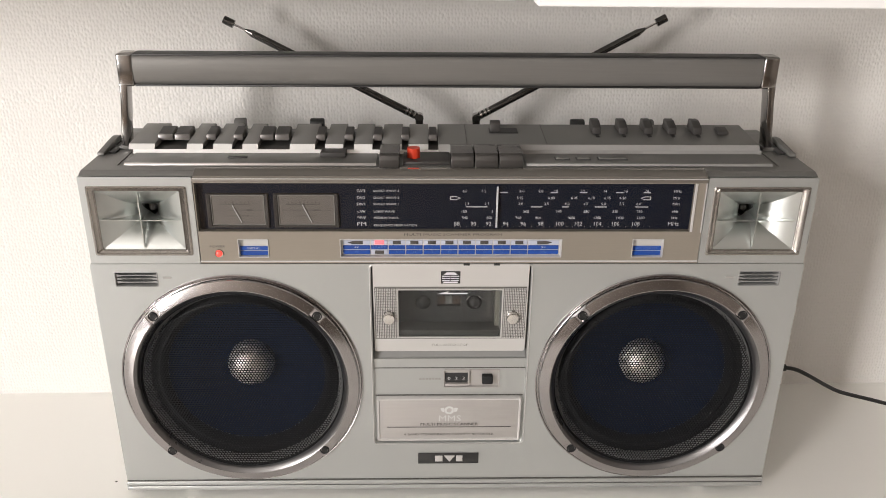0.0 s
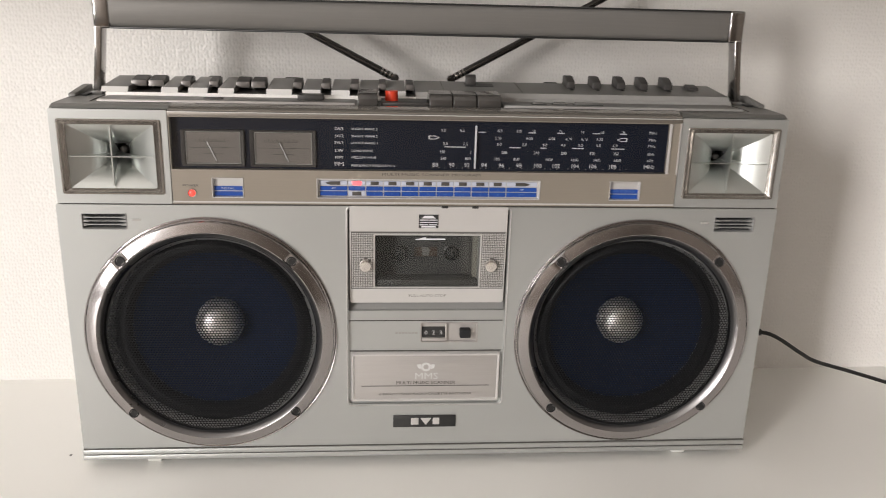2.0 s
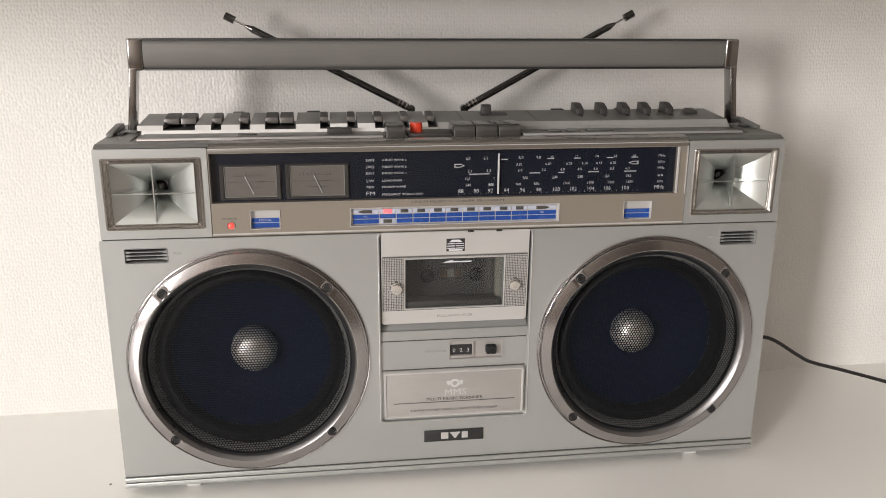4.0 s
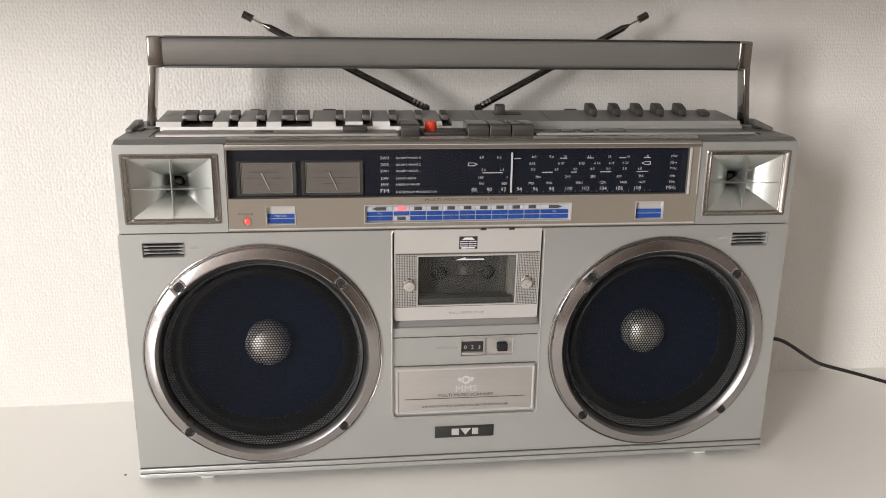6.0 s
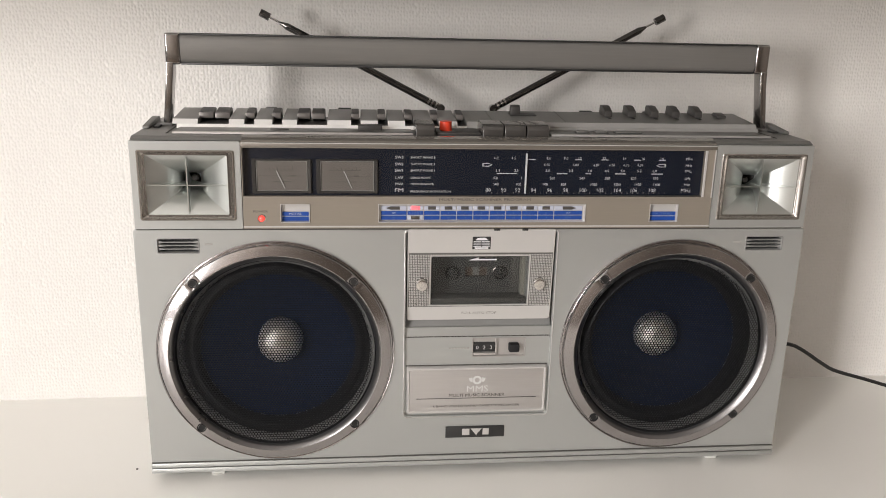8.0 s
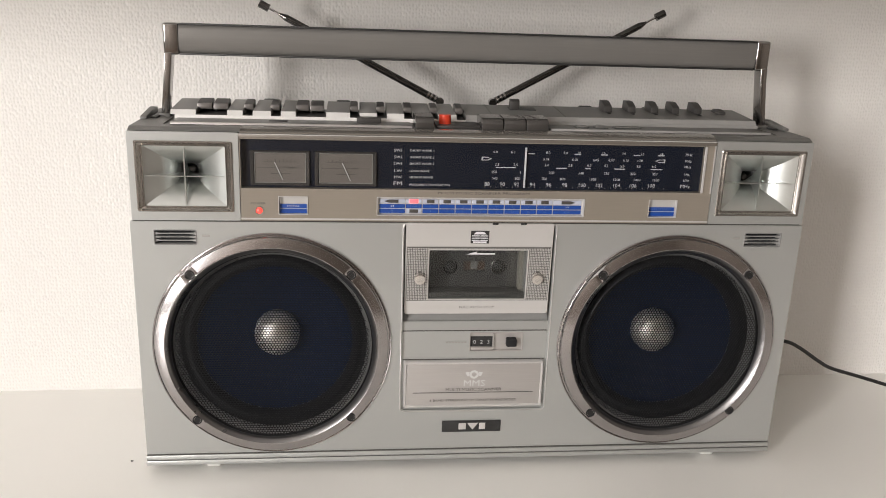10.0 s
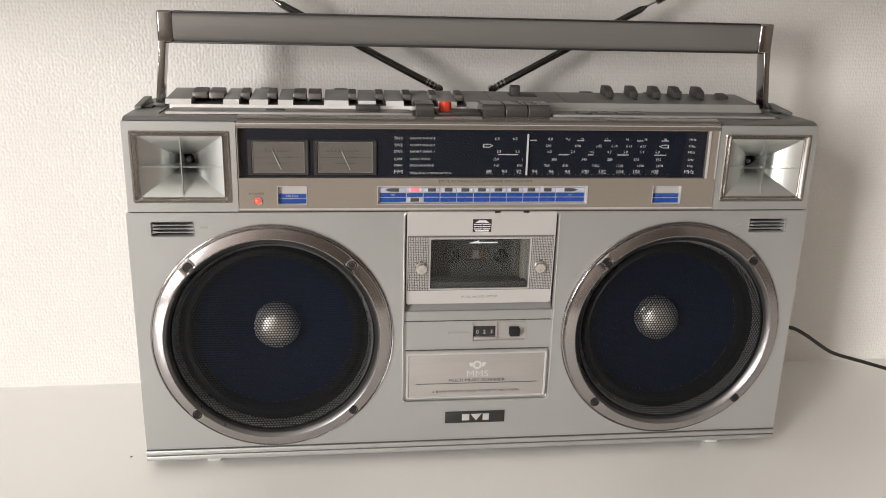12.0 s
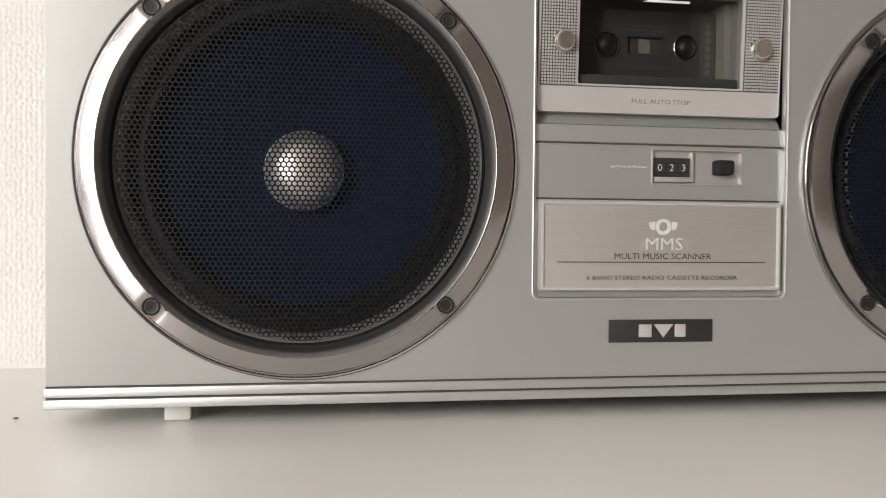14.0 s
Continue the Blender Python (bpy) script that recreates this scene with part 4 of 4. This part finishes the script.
part("front_face", extruded([(0.0548, 0.3612), (0.0560, 0.3652), (0.0566, 0.3652), (0.0566, 0.3612)], "x", -0.3010, -0.0114), M_KEYFACE, panel_base, "bright silver front edge")
part("front_face", extruded([(0.0548, 0.3612), (0.0560, 0.3652), (0.0566, 0.3652), (0.0566, 0.3612)], "x", -0.0114, 0.3010), M_EDGE, panel_base, "grey front edge")
TEETH = ((232, 277), (333, 361), (379, 412), (430, 457), (513, 557), (575, 607), (626, 658), (675, 710), (722, 757), (775, 1349))
for a, b in TEETH:
    x0, x1 = (a - 796) * K, (b - 796) * K
    t = part("panel_segment", key_top(x0, x1, 0.3651, 0.3700), M_DECK if b > 1000 else M_PANEL, panel_base)
    part("front_face", extruded([(0.0554, 0.3653), (0.0588, 0.3698), (0.0594, 0.3698), (0.0560, 0.3653)], "x", x0, x1), M_EDGE if b > 1000 else M_KEYFACE, t)
for a, b in ((288, 314), (317, 343), (372, 388), (419, 435), (465, 488), (491, 515), (563, 578), (612, 627), (662, 677), (711, 725), (759, 773)):
    x0, x1 = (a - 796) * 0.000556, (b - 796) * 0.000556
    lever = extruded([(0.0745, 0.3688), (0.0755, 0.3742), (0.0960, 0.3768), (0.0985, 0.3755), (0.0985, 0.3651), (0.0930, 0.3651), (0.0920, 0.3688)], "x", x0, x1, 0.0003)
    kp = part("key", lever, M_LEVER, panel_base, "dark grey lever key")
    part("key_pad", extruded([(0.0765, 0.3744), (0.0765, 0.3749), (0.0955, 0.3773), (0.0955, 0.3768)], "x", x0 + 0.0007, x1 - 0.0007), M_KEY, kp)
for px in (1050, 1096, 1140, 1181, 1225):
    x = (px - 796) * 0.000575
    part("slider_knob", extruded([(0.0860, 0.3725), (0.0870, 0.3790), (0.0990, 0.3835), (0.1080, 0.3835), (0.1100, 0.3740)], "x", x - 0.0042, x + 0.0042, 0.0008), M_KEY, panel_base, "dark slider knob")
    part("slider_slot", extruded([(0.0800, 0.3712), (0.0800, 0.3723), (0.1130, 0.3746), (0.1130, 0.3712)], "x", x - 0.0016, x + 0.0016), M_BLACK, panel_base)
part("small_slider", extruded([(0.0860, 0.3725), (0.0870, 0.3752), (0.0990, 0.3775), (0.1040, 0.3740)], "x", 0.2680, 0.2780, 0.0005), M_KEY, panel_base)
part("selector_slot", extruded([(0.0900, 0.3712), (0.0900, 0.3730), (0.1040, 0.3740), (0.1040, 0.3712)], "x", 0.0395, 0.0680), M_BLACK, panel_base)
part("selector", extruded([(0.0920, 0.3730), (0.0925, 0.3810), (0.0950, 0.3832), (0.1010, 0.3832), (0.1030, 0.3730)], "x", 0.0405, 0.0505, 0.0007), M_KEY, panel_base, "dark selector slider")
for x in (0.0160, 0.0930):
    part("panel_seam", extruded([(0.0600, 0.3702), (0.0600, 0.3705), (0.1165, 0.3746), (0.1165, 0.3742)], "x", x - 0.0003, x + 0.0003), M_INK, panel_base)
# transport keys
for a, b, mat, name in ((672, 706, M_PIANO, "transport_key"), (795, 834, M_PIANO, "transport_key"), (836, 876, M_PIANO, "transport_key"), (878, 919, M_PIANO, "transport_key")):
    x0, x1 = (a - 796) * 0.000533, (b - 796) * 0.000533
    part(name, extruded([(0.0145, 0.3606), (0.0150, 0.3676), (0.0172, 0.3712), (0.0215, 0.3726), (0.0440, 0.3732), (0.0540, 0.3718), (0.0550, 0.3606)], "x", x0, x1, 0.0008, 3), mat, deck, "dark grey piano key")
part("record_well", box(-0.0448, -0.0012, 0.0215, 0.0545, 0.3608, 0.3638, 0.0008), M_KEY, deck)
part("record_button", rod((-0.0350, 0.0380, 0.3636), (-0.0350, 0.0380, 0.3728), 0.0062, 0.0059, 32), M_RED, deck, "bright red record button")
part("pause_key", box(-0.1225, -0.0985, 0.0400, 0.0545, 0.3612, 0.3672, 0.0008, 3), M_KEY, deck)
for x0, x1 in ((0.0985, 0.1105), (0.1185, 0.1300), (0.1390, 0.1650)):
    # black sheet paints the dark outline and shadow around each flat button
    part("button_slot", box(x0 - 0.0010, x1 + 0.0010, 0.0318, 0.0410, 0.3612, 0.3633), M_BLACK, deck)
    part("flat_button", box(x0, x1, 0.0330, 0.0400, 0.3612, 0.3648, 0.0006), M_DECK, deck)
part("flat_button", box(-0.2080, -0.1900, 0.0360, 0.0410, 0.3612, 0.3638, 0.0005), M_KEY, deck)
for s in (-1, 1):
    lug = part("strap_lug", extruded([(0.0480, 0.3612), (0.0490, 0.3640), (0.0900, 0.3680), (0.0990, 0.3672), (0.1000, 0.3612)], "x", s * 0.3262, s * 0.3325, 0.0005), M_DECK, deck, "grey strap lug")
    part("catch", box(*sorted((s * 0.3178, s * 0.3245)), 0.0560, 0.0900, 0.3608, 0.3628, 0.0005), M_BLACK, deck)
    part("seam", box(*sorted((s * 0.3036, s * 0.3042)), 0.0195, 0.1280, 0.3608, 0.3616), M_INK, deck)
for x, w, mat in ((-0.2170, 0.0062, M_DECK), (-0.1370, 0.0075, M_BLACK), (0.1370, 0.0075, M_BLACK), (0.2110, 0.0070, M_DECK)):
    part("rear_stop", extruded([(0.1400, 0.3590), (0.1400, 0.3690), (0.1430, 0.3722), (0.1490, 0.3722), (0.1495, 0.3590)], "x", x - w, x + w, 0.0015), mat, stereo)
part("tuning_wheel", joined(rod((W2 - 0.004, 0.032, 0.2880), (W2 + 0.0105, 0.032, 0.2880), 0.0168, 0.0155, 48)), M_DECK, stereo, "grey tuning wheel")

# ---- handle ----
handle = part("handle", extruded([(0.0712, 0.4262), (0.0698, 0.4285), (0.0688, 0.4325), (0.0683, 0.4365), (0.0682, 0.4400), (0.0684, 0.4440), (0.0690, 0.4480), (0.0702, 0.4515), (0.0714, 0.4525), (0.0860, 0.4525), (0.0880, 0.4490), (0.0880, 0.4290), (0.0860, 0.4255), (0.0720, 0.4255)], "x", -0.2965, 0.2965), M_HANDLE, stereo, "long grey metal carrying handle")
part("top_trim", box(-0.2965, 0.2965, 0.0686, 0.0880, 0.4526, 0.4538, 0.0005), M_BLACK, handle)
part("bottom_trim", box(-0.2965, 0.2965, 0.0696, 0.0870, 0.4236, 0.4254, 0.0006), M_BLACK, handle)
for s in (-1, 1):
    xs = sorted((s * 0.2967, s * 0.3115))
    part("end_cap", box(xs[0], xs[1], 0.0684, 0.0885, 0.4235, 0.4540, 0.0022, 3), M_ARM, handle, "chrome end cap")
    arm = extruded([(s * 0.3035, 0.4240), (s * 0.3112, 0.4240), (s * 0.3118, 0.4100), (s * 0.3175, 0.3600), (s * 0.3105, 0.3600)], "y", 0.0710, 0.0870, 0.0012, 3)
    part("arm", arm, M_ARM, handle, "flat chrome handle arm")
    part("pivot", box(*sorted((s * 0.3080, s * 0.3195)), 0.0690, 0.0890, 0.3600, 0.3640, 0.0010), M_DECK, handle)

for ob in (handle, *handle.children):
    if ob.name.split(".")[0] not in ("arm", "pivot"):
        ob.data.transform(Matrix.Translation((0, 0.003 * S, -0.0022 * S)))

# ---- antennas ----
for s, tip in ((-1, (-0.2215, 0.150, 0.4700)), (1, (0.2160, 0.149, 0.4745))):
    base = Vector((s * 0.0300, 0.147, 0.3735))
    tip = Vector(tip)
    way = (tip - base).normalized()
    at = lambda d: base + way * d
    L = (tip - base).length
    ant = part("antenna", rod(at(0.004), at(L - 0.026), 0.0039, 0.0037), M_ANTENNA, stereo, "dark telescopic antenna")
    part("sleeve", rod(at(L - 0.026), at(L - 0.018), 0.0037, 0.0013), M_ANTENNA, ant)
    part("thin_rod", rod(at(L - 0.019), at(L - 0.004), 0.0012), M_CHROME, ant)
    part("tip", rod(at(L - 0.006), at(L + 0.005), 0.0042, 0.0041), M_ANTENNA, ant)
    for d in (0.005, 0.010, 0.014):
        part("collar", rod(at(d), at(d + 0.0022), 0.0044), M_CHROME, ant)
    part("hinge", joined(rod(base - Vector((0, 0.005, 0)), base + Vector((0, 0.004, 0)), 0.0045), box(base.x - 0.004, base.x + 0.004, 0.143, 0.149, 0.3590, 0.3735, 0.001)), M_ARM, ant)

# ---- cord and specks ----
cord = thing("power_cord", 0.40, 0.08, 0, "black mains cord running from the stereo to the counter top", "cable")
part("cable", swept([(0.370, 0.070, 0.113), (0.385, 0.071, 0.110), (0.402, 0.074, 0.101), (0.432, 0.082, 0.081), (0.455, 0.088, 0.068), (0.50, 0.093, 0.053), (0.56, 0.098, 0.033), (0.62, 0.10, 0.013), (0.66, 0.10, 0.0046), (0.80, 0.11, 0.0030), (1.10, 0.13, 0.0030)], 0.0022, 10, 90), M_CORD, cord)
part("plug", joined(rod((0.3340, 0.070, 0.113), (0.360, 0.070, 0.113), 0.0075), rod((0.360, 0.070, 0.113), (0.374, 0.070, 0.1127), 0.0055, 0.0038)), M_CORD, cord, "black plug")
for x, y, r in ((-0.3590, 0.024, 0.0012), (0.158, -0.105, 0.0007)):
    bm = bmesh.new()
    bmesh.ops.create_icosphere(bm, subdivisions=1, radius=r, matrix=Matrix.Translation((x, y, r * 0.5)) @ Matrix.Diagonal((1.4, 1, 0.5, 1)))
    me = mesh_of(bm, M_INK, 40)
    tagged(new("crumb", me), "tiny dark crumb on the white counter top", "crumb")
